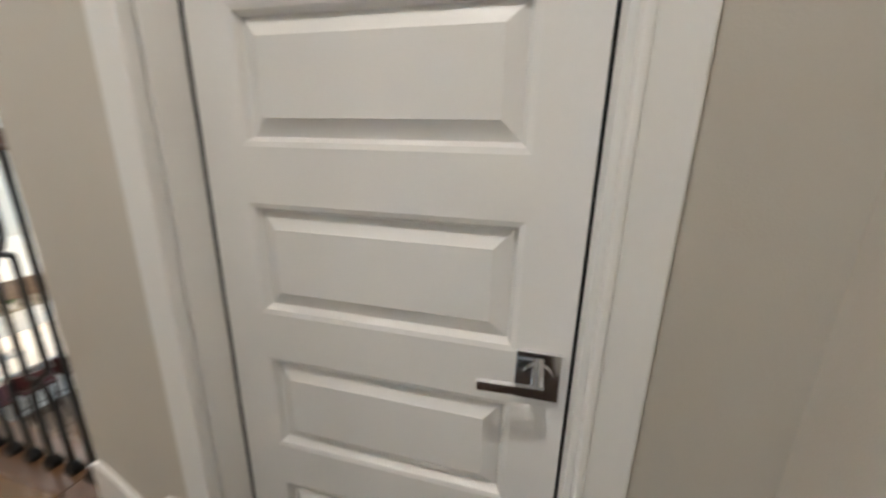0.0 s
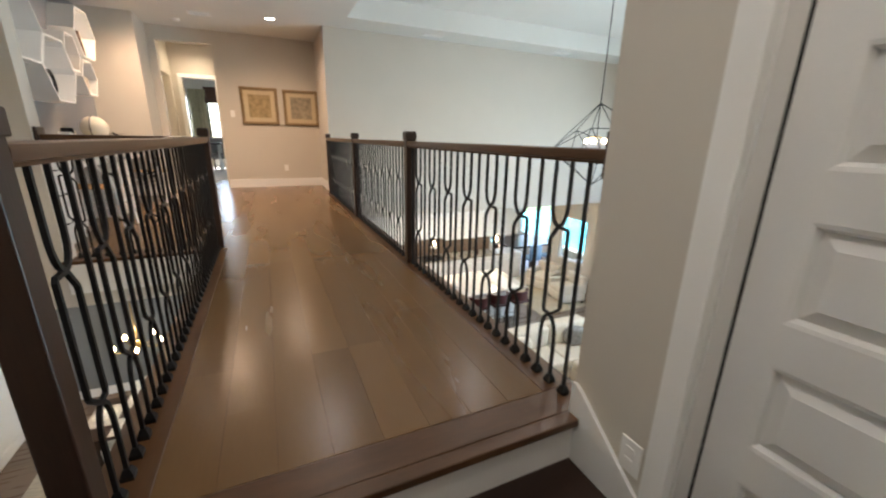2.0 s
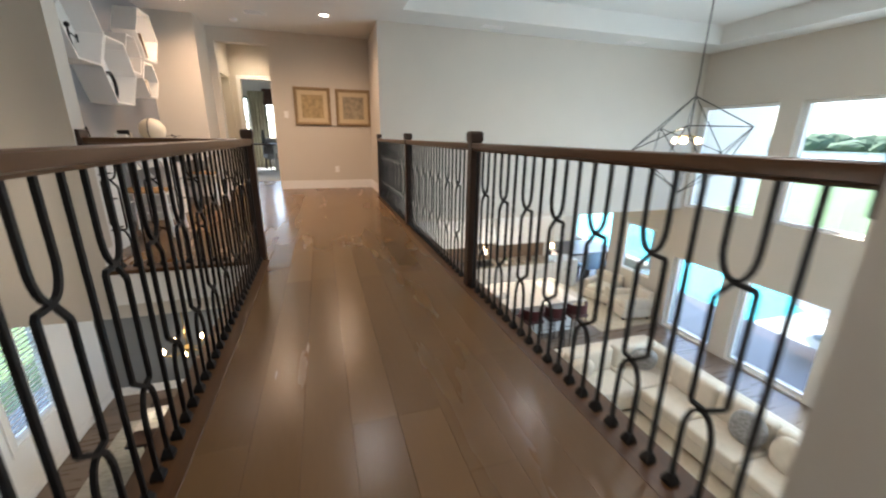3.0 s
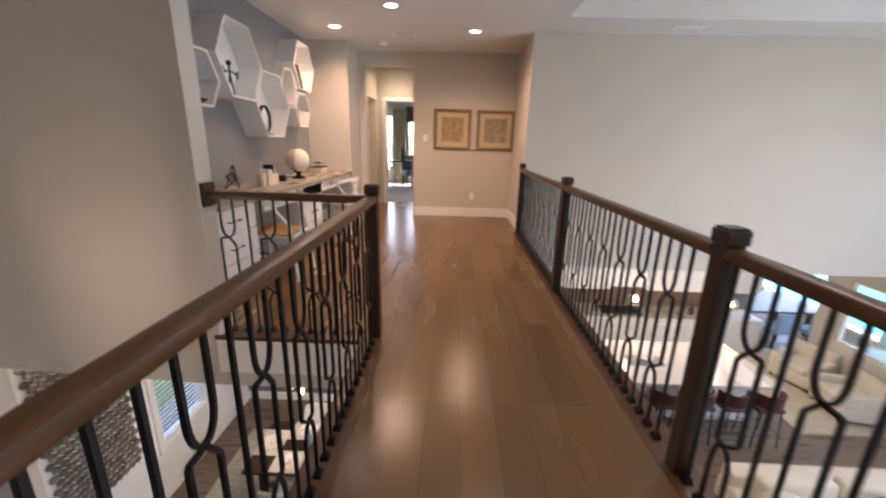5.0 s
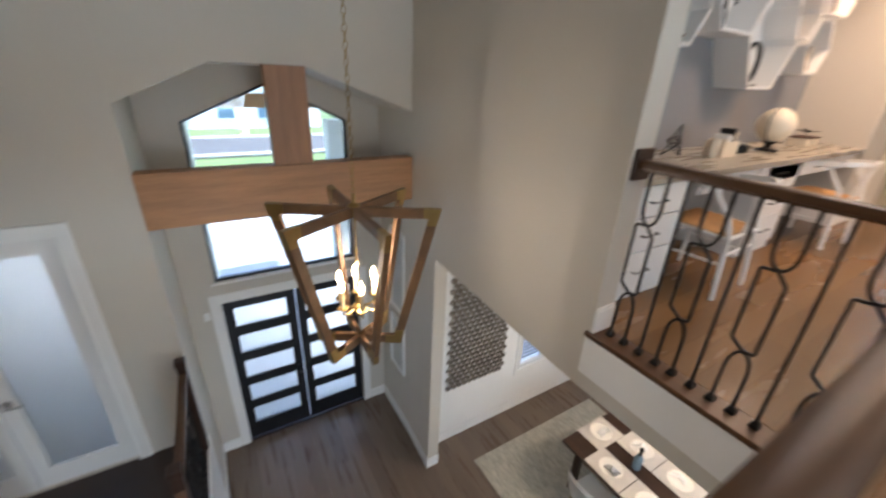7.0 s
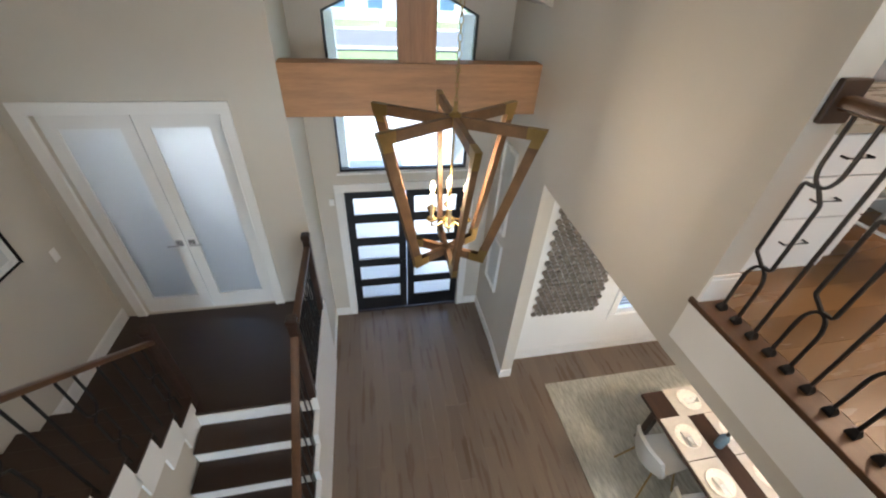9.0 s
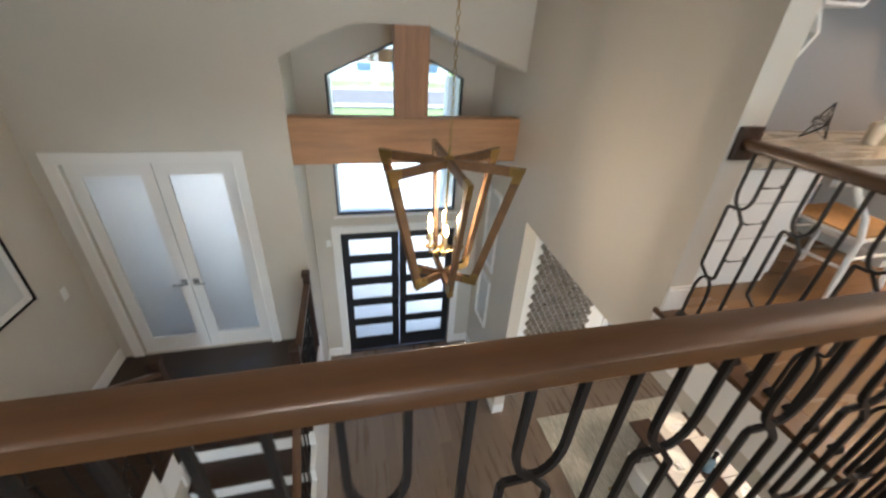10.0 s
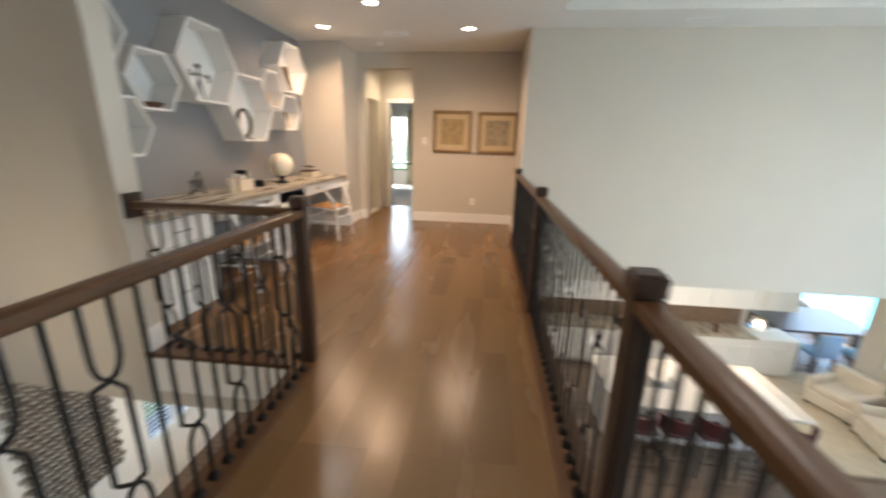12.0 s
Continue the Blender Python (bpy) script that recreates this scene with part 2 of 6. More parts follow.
wall("wall_north", "y", 7.30, 7.62, -7.08, -0.77, G, C, NWIN, label="great room window wall, greige paint")
wall("wall_nook_north", "y", 9.45, 9.62, -14.0, -9.30, G, -0.5, [(-13.6, -9.7, -2.9, -0.9)], label="breakfast nook wall with wide window")
wall("wall_nook_east", "x", -9.47, -9.30, 7.62, 9.45, G, -0.5, [(7.9, 9.2, -2.9, -0.9)], label="breakfast nook side wall")
wall("wall_kitchen_north", "y", 7.45, 7.62, -9.30, -7.09, G, -0.5, [(-8.80, -7.75, -2.45, -1.15)], label="taupe kitchen wall with a small window")
wall("wall_kitchen_west", "x", -14.15, -14.0, 0.45, 9.62, G, DC, [(6.2, 8.6, -2.8, -0.9)], label="greige far kitchen wall")
wall("wall_kitchen_south", "y", 0.45, 0.60, -14.0, -7.66, G, DC, label="greige kitchen side wall")

# front wall with its gabled window over the entrance
bm = bmesh.new()
box(bm, -4.0, -3.65, -5.40, -5.25, G - FZ, -1.21)
box(bm, -2.05, -1.58, -5.40, -5.25, G - FZ, -1.21)
box(bm, -4.0, -1.58, -5.40, -5.25, -1.21, -0.96)
box(bm, -2.04, -1.58, -5.40, -5.25, -0.96, 0.74)
box(bm, -4.0, -3.62, -5.40, -5.25, -0.96, 0.74)
prism(bm, [(-1.58, 0.74), (-2.04, 0.74), (-2.80, 1.09), (-2.86, 1.09), (-3.62, 0.74), (-4.0, 0.74), (-4.0, C), (-1.58, C)], "y", -5.40, -5.25)
o = tagged(part("wall_front", bm, WALL), "greige entry wall with a gabled window over the door", "wall", kind="structure")
o.location = (FX, 0, FZ)
bm = bmesh.new()
prism(bm, [(-1.72, C), (-1.72, 0.95), (-2.344, 1.24), (-3.01, 1.25), (-4.02, 0.89), (-4.02, C)], "y", -5.25, -4.365)
o = tagged(part("wall_entry_arch", bm, WALL), "greige wall with a clipped arch over the entry recess", "wall", kind="structure")
o.location = (FX, 0, FZ)
wall("wall_closet_back", "y", 1.6, 1.7, -0.77, XE, G, C, label="plain closet back wall")

# ceilings
bm = bmesh.new()
for d in ((-14.2, 0.6, -5.4, 0.87), (-14.2, -6.45, 0.87, 9.7), (-1.75, 0.6, 0.87, 7.62), (-6.45, -1.75, 6.75, 7.62)):
    box(bm, *d, C, C + 0.5)
box(bm, -6.45, -1.75, 0.87, 6.75, C + 0.32, C + 0.5)
tagged(part("ceiling", bm, CEIL), "white painted ceiling with a raised tray", "ceiling", kind="structure")
bm = bmesh.new()
box(bm, -14.15, -7.25, 0.45, 9.62, DC - 0.05, DC + 0.3)
tagged(part("ceiling_kitchen", bm, CEIL), "white painted kitchen ceiling", "ceiling", kind="structure")

# upper floor bodies
bm = bmesh.new()
box(bm, -3.81, -0.95, -0.93, 0.63, DC, -0.016)
box(bm, -7.08, -3.81, -0.93, 0.63, DC, -0.016)
box(bm, -8.32, -3.80, -1.899, -0.93, DC, -0.016)
box(bm, -8.32, -3.955, -2.64, -1.899, DC, -0.016)
box(bm, -8.32, -7.08, -0.93, 0.60, DC, -0.016)
box(bm, -14.0, -8.32, -5.4, 0.45, DC, -0.016)
box(bm, -8.32, -7.66, -4.75, -2.64, DC, -0.016)
box(bm, -7.66, -4.0, -4.03, -2.64, DC, -0.10)
tagged(part("floor_upper", bm, WALL), "drywall-clad body of the upper floor and bridge", "floor", kind="structure")
tagged(boxpart("floor_ground", (-14.2, 0.6, -5.4, 9.7, G - 0.25, G - 0.014), DARK), "dark base of the ground floor boards", "floor", kind="structure")


# ---- railings ----
RT = 0.942      # top of the handrail over the floor
HB = RT - 0.048  # underside of the handrail


def arc(cx, cz, rx, rz, a0, a1, n=7):
    return [(cx + rx * math.cos(radians(a0 + (a1 - a0) * k / n)), cz + rz * math.sin(radians(a0 + (a1 - a0) * k / n))) for k in range(n + 1)]


def bar_mesh():
    bm = bmesh.new()
    tube(bm, [(0, 0, 0), (0, 0, HB)], 0, flat=(0.0056, 0.0056))
    return mesh(bm, "baluster", IRON)


def scroll_mesh(flip=1):
    """A pair of bars: a U hung from the rail, a stepped box below it, and an arch on two feet."""
    bm = bmesh.new()
    w, zu, zl = 0.0415, 0.652, 0.285
    f = (0.0056, 0.0056)
    u = [(-w, HB), (-w, 0.73)] + arc(0, 0.73, w, 0.73 - zu, 180, 360, 10) + [(w, HB)]
    tube(bm, [(a * flip, 0, b) for a, b in u], 0, flat=f)
    left = [(0.004, zu + 0.002), (-0.012, zu - 0.004), (-0.052, zu - 0.006), (-0.056, zu - 0.014), (-0.056, zl + 0.05), (-0.05, zl + 0.04), (0, zl)]
    right = [(-0.004, zu), (0.034, zu - 0.05), (0.037, zu - 0.06), (0.037, zl + 0.016), (0.033, zl + 0.007), (0.0, zl + 0.004)]
    for path in (left, right):
        tube(bm, [(a * flip, 0, b) for a, b in path], 0, flat=f)
    o = [(-w, 0), (-w, 0.19)] + arc(0, 0.19, w, zl - 0.19, 180, 0, 10) + [(w, 0)]
    tube(bm, [(a * flip, 0, b) for a, b in o], 0, flat=f)
    return mesh(bm, "scroll_baluster", IRON)


def shoe_mesh():
    bm = bmesh.new()
    for z0, z1, a, b in ((0.0, 0.014, 0.017, 0.017), (0.014, 0.036, 0.017, 0.0085)):
        lo = [bm.verts.new((x * a, y * a, z0)) for x, y in ((-1, -1), (1, -1), (1, 1), (-1, 1))]
        hi = [bm.verts.new((x * b, y * b, z1)) for x, y in ((-1, -1), (1, -1), (1, 1), (-1, 1))]
        for i in range(4):
            bm.faces.new((lo[i], lo[(i + 1) % 4], hi[(i + 1) % 4], hi[i]))
        bm.faces.new(hi)
    return mesh(bm, "baluster_shoe", IRON)


BAR, SCROLL, SHOE = bar_mesh(), scroll_mesh(), shoe_mesh()


def obj(name, data, parent, m):
    ob = new(name, data)
    ob.parent = parent
    ob.matrix_basis = m
    return ob


def newel(parent, x, y, z=0.0, h=1.01, w=0.070, low=0.0):
    bm = bmesh.new()
    box(bm, x - w / 2, x + w / 2, y - w / 2, y + w / 2, z + low, z + h - 0.055, 0.004)
    p = part("newel_post", bm, NEWEL, parent, "dark walnut newel post")
    bm = bmesh.new()
    c = w / 2 + 0.007
    box(bm, x - c, x + c, y - c, y + c, z + h - 0.06, z + h - 0.008, 0.005)
    box(bm, x - c + 0.006, x + c - 0.006, y - c + 0.006, y + c - 0.006, z + h - 0.01, z + h, 0.003)
    part("cap", bm, NEWEL, p)
    return p


def handrail(parent, a, b, mat):
    """A rounded rail from a to b, given at its top."""
    a, b = Vector(a), Vector(b)
    d = (b - a).normalized()
    s = Vector((-d.y, d.x, 0)).normalized()
    up = Vector((0, 0, 1))
    prof = [(-0.020, -0.048), (-0.022, -0.040), (-0.031, -0.036), (-0.033, -0.016), (-0.031, -0.005), (-0.025, -0.001), (0.025, -0.001), (0.031, -0.005), (0.033, -0.016), (0.031, -0.036), (0.022, -0.040), (0.020, -0.048)]
    bm = bmesh.new()
    ra = [bm.verts.new(a + s * u + up * v) for u, v in prof]
    rb = [bm.verts.new(b + s * u + up * v) for u, v in prof]
    for i in range(len(prof)):
        j = (i + 1) % len(prof)
        bm.faces.new((ra[i], ra[j], rb[j], rb[i]))
    bm.faces.new(ra)
    bm.faces.new(rb[::-1])
    return part("handrail", bm, mat, parent, "polished walnut handrail", smooth=True)


def fill(parent, p, d, step, n, z0=0.0, last=True, skip=0):
    """From p along d: plain bars and scroll pairs by turns, n pairs at one step from one another. skip: plain bars left out at the start."""
    turn = math.degrees(math.atan2(d[1], d[0]))
    rot = pose(0, 0, 0, 0, 0, turn)
    for i in range(skip, n + (1 if last else 0)):
        c = Vector((p[0] + d[0] * step * (i + 0.5), p[1] + d[1] * step * (i + 0.5), z0))
        b = obj("baluster", BAR, parent, Matrix.Translation(c) @ rot)
        obj("baluster_shoe", SHOE, b, Matrix())
    for i in range(n):
        c = Vector((p[0] + d[0] * step * (i + 1), p[1] + d[1] * step * (i + 1), z0))
        b = obj("scroll_baluster", SCROLL, parent, Matrix.Translation(c) @ rot)
        for u in (-0.0415, 0.0415):
            obj("baluster_shoe", SHOE, b, Matrix.Translation((u, 0, 0)))


NY, SY = 0.567, -0.87
rail = thing("bridge_railing", "walnut and black iron railing along the bridge, great room side", "railing", "bridge railings", (-2.9, NY, 0))
rail.matrix_basis = Matrix()
for x in (-2.855, -4.81):
    newel(rail, x, NY)
newel(rail, -6.99, NY, w=0.064)
for a, b, p0, step, n in ((-0.96, -2.825, -0.925, 0.249, 7), (-2.90, -4.77, -2.905, 0.2485, 7), (-4.85, -6.955, -4.855, 0.247, 8)):
    handrail(rail, (a, NY, RT), (b, NY, RT), RAILW)
    fill(rail, (p0, NY), (-1, 0), step, n)

rail = thing("foyer_railing", "walnut and black iron railing along the bridge, foyer side", "railing", "bridge railings")
newel(rail, -1.0, SY, -0.4, 1.41)
newel(rail, -3.868, SY)
handrail(rail, (-1.04, SY, RT), (-3.835, SY, RT), RAILW)
fill(rail, (-0.944, SY), (-1, 0), 0.2515, 11, last=False)
handrail(rail, (-3.876, SY - 0.036, RT), (-3.876, -1.88, RT), RAILY)
fill(rail, (-3.876, -2.047), (0, 1), 0.2585, 4, skip=1)
boxpart("rosette", (-3.935, -3.815, -1.8995, -1.877, RT - 0.095, RT + 0.05), NEWEL, rail, "square walnut wall rosette", 0.006)

# ---- stairs ----
R1 = (TL - ML) / 10
stair = thing("upper_stair", "dark-stained upper stair flight with white risers", "staircase")
prof = [(-3.05, G)]
for i in range(10):
    y = -3.05 + i * 0.25
    prof += [(y, ML + i * R1 - 0.03 if i else ML - 0.03), (y, ML + (i + 1) * R1 - 0.03)]
prof += [(-0.78, TL - 0.03), (-0.78, G)]
bm = bmesh.new()
prism(bm, prof, "x", -0.60, XE - 0.005)
part("body", bm, WALL, stair, "greige enclosed stair body")
for i in range(10):
    y = -3.05 + i * 0.25
    boxpart("riser", (-0.62, XE - 0.006, y - 0.014, y - 0.002, ML + i * R1 + 0.001, ML + (i + 1) * R1 - 0.031), WHITE, stair, "white painted riser")
    if i < 9:
        boxpart("tread", (-0.635, XE - 0.006, y - 0.04, y + 0.235, ML + (i + 1) * R1 - 0.029, ML + (i + 1) * R1), DARK, stair, "dark-stained tread", 0.006)
for i in range(10):
    y = -3.05 + i * 0.25
    boxpart("stringer_face", (-0.622, -0.602, y - 0.014, y + 0.25, ML + i * R1 - 0.16, ML + (i + 1) * R1 - 0.031), WHITE, stair, "white stringer bracket")

slab("floor_top_landing", (-0.66, XE, -0.80, 0.61, G + 2.6, TL), DARK, "dark-stained top stair landing", "floor")
steps = thing("landing_steps", "two dark wood steps with white risers up to the bridge", "steps")
boxpart("riser", (-0.935, -0.925, -0.87, 0.514, -0.185, -0.032), WHITE, steps, "white riser")
boxpart("riser", (-0.675, -0.661, -0.87, 0.514, TL + 0.001, -0.185 - 0.03), WHITE, steps, "white riser")
boxpart("tread", (-0.934, -0.648, -0.87, 0.514, -0.213, -0.183), DARK, steps, "dark glossy tread", 0.006)
boxpart("body", (-0.949, -0.676, -0.87, 0.529, G + 2.6, -0.215), WHITE, steps)
bm = bmesh.new()
prism(bm, [(-0.955, 0.125), (-0.94, 0.125), (-0.915, 0.11), (-0.642, -0.107), (-0.642, TL), (-0.955, TL)], "y", 0.515, 0.529)
part("skirt_board", bm, WHITE, steps, "white sloping skirt board")

slab("wall_landing_body", (-1.655, XE, -4.36, -3.031, G, ML - 0.036), WHITE, "white painted body under the stair landing", "wall")
land = slab("floor_mid_landing", (-1.65, XE, -4.36, -3.03, ML - 0.035, ML), DARK, "dark-stained middle stair landing", "floor")
stair2 = thing("lower_stair", "dark-stained lower stair flight with white risers", "staircase")
R2 = (ML - G) / 7
prof = [(-3.031, G)]
for i in range(7):
    y = -3.03 + i * 0.25
    prof += [(y, ML - i * R2 - 0.03), (y, ML - (i + 1) * R2 - 0.03)] if i else [(-3.031, ML - R2 - 0.03)]
prof = [(-3.031, G)] + [q for i in range(1, 7) for q in ((-3.03 + (i - 1) * 0.25, ML - i * R2 - 0.03), (-3.03 + i * 0.25, ML - i * R2 - 0.03))] + [(-3.03 + 6 * 0.25, G)]
bm = bmesh.new()
prism(bm, prof, "x", -1.59, -0.62)
part("body", bm, WHITE, stair2)
for i in range(7):
    y = -3.03 + i * 0.25
    boxpart("riser", (-1.595, -0.625, y + 0.002, y + 0.014, ML - (i + 1) * R2 + 0.001, ML - i * R2 - 0.031), WHITE, stair2, "white painted riser")
    if i < 6:
        boxpart("tread", (-1.62, -0.625, y + 0.016, y + 0.275, ML - (i + 1) * R2 - 0.029, ML - (i + 1) * R2), DARK, stair2, "dark-stained tread", 0.006)
bm = bmesh.new()
prism(bm, [(-4.36, G), (-4.36, ML - 0.005), (-3.03, ML - 0.005)] + [q for i in range(1, 7) for q in ((-3.03 + (i - 1) * 0.25 + 0.001, ML - i * R2 - 0.03), (-3.03 + i * 0.25, ML - i * R2 - 0.03))] + [(-1.53, G)], "x", -1.6255, -1.672)
part("stringer", bm, WHITE, stair2, "white outer stringer wall")

rail = thing("stair_railing", "walnut and black iron railing down the lower stair", "railing")
newel(rail, -1.63, -4.20, ML, 1.07)
newel(rail, -1.63, -3.06, ML, 1.07)
newel(rail, -1.63, -1.46, G, 1.10)
handrail(rail, (-1.63, -4.16, ML + RT), (-1.63, -3.10, ML + RT), RAILY)
fill(rail, (-1.63, -4.15), (0, 1), 0.230, 4, z0=ML)
handrail(rail, (-1.63, -3.02, ML + RT - 0.05), (-1.63, -1.50, G + RT + 0.08), RAILY)
for i in range(1, 7):
    for k in (0.07, 0.19):
        y = -3.03 + (i - 1) * 0.25 + k
        zt = ML - i * R2
        top = ML + RT - 0.05 - 0.06 - (y + 3.02) * (ML - 0.05 - G - 0.08) / 1.52
        bm = bmesh.new()
        tube(bm, [(-1.62, y, zt), (-1.62, y, top)], 0, flat=(0.0056, 0.0056))
        part("baluster", bm, IRON, rail)
rail = thing("upper_stair_railing", "walnut and black iron railing up the upper stair", "railing")
newel(rail, -0.58, -3.13, ML, 1.05)
handrail(rail, (-0.585, -3.09, ML + RT), (-0.585, -0.97, TL + RT - 0.045), RAILY)
newel(rail, -0.585, -0.93, TL - R1, 1.16)
sl = (TL - 0.045 - ML) / 2.12
for i in range(8):
    y = -3.05 + i * 0.25
    zt = ML + (i + 1) * R1
    if i % 2:
        for k in (0.06, 0.17):
            bm = bmesh.new()
            tube(bm, [(-0.585, y + k, zt), (-0.585, y + k, ML + RT - 0.06 + (y + k + 3.09) * sl)], 0, flat=(0.0056, 0.0056))
            part("baluster", bm, IRON, rail)
    else:
        bm = bmesh.new()
        f = (0.0056, 0.0056)
        zt2 = ML + RT - 0.06 + (y + 0.115 + 3.09) * sl
        u = [(-0.05, zt2 - 0.05 * sl), (-0.05, zt + 0.62)] + arc(0, zt + 0.62, 0.05, 0.08, 180, 360, 8) + [(0.05, zt2 + 0.05 * sl)]
        tube(bm, [(-0.585, y + 0.115 + a, b) for a, b in u], 0, flat=f)
        for s in (-0.045, 0.04):
            tube(bm, [(-0.585, y + 0.115, zt + 0.54), (-0.585, y + 0.115 + s, zt + 0.50), (-0.585, y + 0.115 + s, zt + 0.27), (-0.585, y + 0.115, zt + 0.22)], 0, flat=f)
        o = [(-0.05, zt), (-0.05, zt + 0.14)] + arc(0, zt + 0.14, 0.05, 0.08, 180, 0, 8) + [(0.05, zt)]
        tube(bm, [(-0.585, y + 0.115 + a, b) for a, b in o], 0, flat=f)
        part("scroll_baluster", bm, IRON, rail)


# ---- doors ----
def panel_door(name, x0, x1, z0, z1, y, label, rows, stile):
    """A leaf facing -y with rows of recessed bevelled panels, in its own thing."""
    d = thing(name, label, "door")
    d["kind"] = "structure"
    cells = [(1.256 - 0.342 * i, 1.492 - 0.342 * i) for i in range(rows)]
    bm = bmesh.new()
    xa, xb = x0 + stile[0], x1 - stile[1]
    box(bm, x0, xa, y, y + 0.035, z0, z1)
    box(bm, xb, x1, y, y + 0.035, z0, z1)
    edges = [z1] + [v for a, b in cells for v in (b, a)] + [z0]
    for k in range(0, len(edges), 2):
        box(bm, xa, xb, y, y + 0.035, edges[k + 1], edges[k])
    part("frame", bm, DOORW, d)
    for a, b in cells:
        bm = bmesh.new()
        # outer ring sinks, then slopes up to a raised field
        rings = []
        for ins, dep in ((0.0, 0.0), (0.010, 0.003), (0.018, 0.019), (0.050, 0.003), (0.051, 0.002)):
            rings.append([bm.verts.new(p) for p in ((xa + ins * 1.0, y + dep, a + ins), (xb - ins, y + dep, a + ins), (xb - ins, y + dep, b - ins), (xa + ins, y + dep, b - ins))])
        for p, q in zip(rings, rings[1:]):
            for i in range(4):
                bm.faces.new((p[i], p[(i + 1) % 4], q[(i + 1) % 4], q[i]))
        bm.faces.new(rings[-1])
        back = [bm.verts.new(p) for p in ((xa, y + 0.03, a), (xb, y + 0.03, a), (xb, y + 0.03, b), (xa, y + 0.03, b))]
        bm.faces.new(back)
        for i in range(4):
            bm.faces.new((rings[0][i], rings[0][(i + 1) % 4], back[(i + 1) % 4], back[i]))
        part("panel", bm, DOORW, d)
    return d


def lever(parent, x, y, z, side=-1, s=-1, plate=0.078):
    """A square-plate lever handle. side: which way it points along x; s: the way it stands out along y."""
    bm = bmesh.new()
    box(bm, x - plate / 2, x + plate / 2, y + s * 0.009, y, z - plate * 0.6, z + plate * 0.6, 0.002)
    h = part("door_handle", bm, CHROME, parent, "polished chrome square-plate lever handle")
    bm = bmesh.new()
    for r, l0, l1 in ((0.026, 0.006, 0.016), (0.0115, 0.012, 0.052)):
        tube(bm, [(x, y + s * l0, z), (x, y + s * l1, z)], r, 18)
    tube(bm, [(x - side * 0.012, y + s * 0.052, z), (x + side * 0.10, y + s * 0.052, z - 0.004)], 0, flat=(0.008, 0.0055))
    part("lever", bm, CHROME, h, smooth=True)
    return h


def casing(name, axis, a, b, x0, x1, z0, z1, w=0.095, label="white painted door casing", sill=False, t=0.022):
    """A trim of three or four boards round an opening. a is the wall face, b the way out of it (+1 or -1)."""
    c = thing(name, label, "trim")
    c["kind"] = "structure"
    def bd(u0, u1, zz0, zz1, d=t):
        bm = bmesh.new()
        if axis == "y":
            box(bm, u0, u1, a, a + b * d, zz0, zz1, 0.004)
        else:
            box(bm, a, a + b * d, u0, u1, zz0, zz1, 0.004)
        part("board", bm, WHITE, c)
    bd(x0 - w, x0, z0, z1)
    bd(x1, x1 + w, z0, z1)
    bd(x0 - w, x1 + w, z1, z1 + w, t + 0.002)
    bd(x0 - 0.014, x0 - 0.001, z0, z1, t + 0.007)
    bd(x1 + 0.001, x1 + 0.014, z0, z1, t + 0.007)
    if sill:
        bd(x0 - w, x1 + w, z0 - w, z0, t + 0.002)
    return c


door = panel_door("door_closet", -0.553, 0.163, TL + 0.006, 1.672, 0.612, "white five-panel closet door, closed", 5, stile=(0.088, 0.094))
lever(door, 0.110, 0.612, 0.535, -1)
jam = thing("door_jamb", "white painted door jamb of the closet", "trim")
jam["kind"] = "structure"
boxpart("jamb", (-0.576, -0.560, 0.533, 0.610, TL, 1.69), WHITE, jam)
boxpart("jamb", (0.169, 0.194, 0.533, 0.610, TL, 1.69), WHITE, jam)
boxpart("jamb", (-0.560, 0.169, 0.533, 0.610, 1.676, 1.69), WHITE, jam)
# near-black strips put in for the shade of the door gaps, seal included
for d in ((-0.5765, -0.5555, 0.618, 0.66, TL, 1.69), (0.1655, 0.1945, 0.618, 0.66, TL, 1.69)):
    boxpart("gap_shade_strip", d, IRON, jam, "dark strip for the shade and seal in the door gap")
casing("trim_closet_door", "y", 0.53, -1, -0.565, 0.179, TL, 1.68, 0.077)


def wall_plate(x, y, z, axis, s, label, kind):
    """A small white plate on a wall, with its two sockets or its rocker."""
    o = thing("wall_outlet" if kind == "outlet" else "light_switch", label, kind, at=(x, y, z))
    bm = bmesh.new()
    def b(u, v, d0, d1, cz=0.0):
        if axis == "y":
            box(bm, -u, u, s * d0, s * d1, cz - v, cz + v, 0.0015)
        else:
            box(bm, s * d0, s * d1, -u, u, cz - v, cz + v, 0.0015)
    b(0.036, 0.058, 0, 0.006)
    part("plate", bm, WHITE, o)
    for cz in ((-0.021, 0.021) if kind == "outlet" else (0.0,)):
        bm = bmesh.new()
        b(0.016, 0.014 if kind == "outlet" else 0.032, 0.006, 0.009, cz)
        part("socket" if kind == "outlet" else "rocker", bm, WHITE, o)
    return o


wall_plate(-0.70, 0.53, 0.02, "y", -1, "white plastic wall outlet by the steps", "outlet")
wall_plate(-8.32, -0.065, 0.36, "x", 1, "white plastic wall outlet on the hall wall", "outlet")
wall_plate(-8.32, -0.89, 1.33, "x", 1, "white rocker light switch by the hall opening", "switch")
wall_plate(XE, -4.05, -1.0, "x", -1, "white rocker light switch on the stairwell wall", "switch")

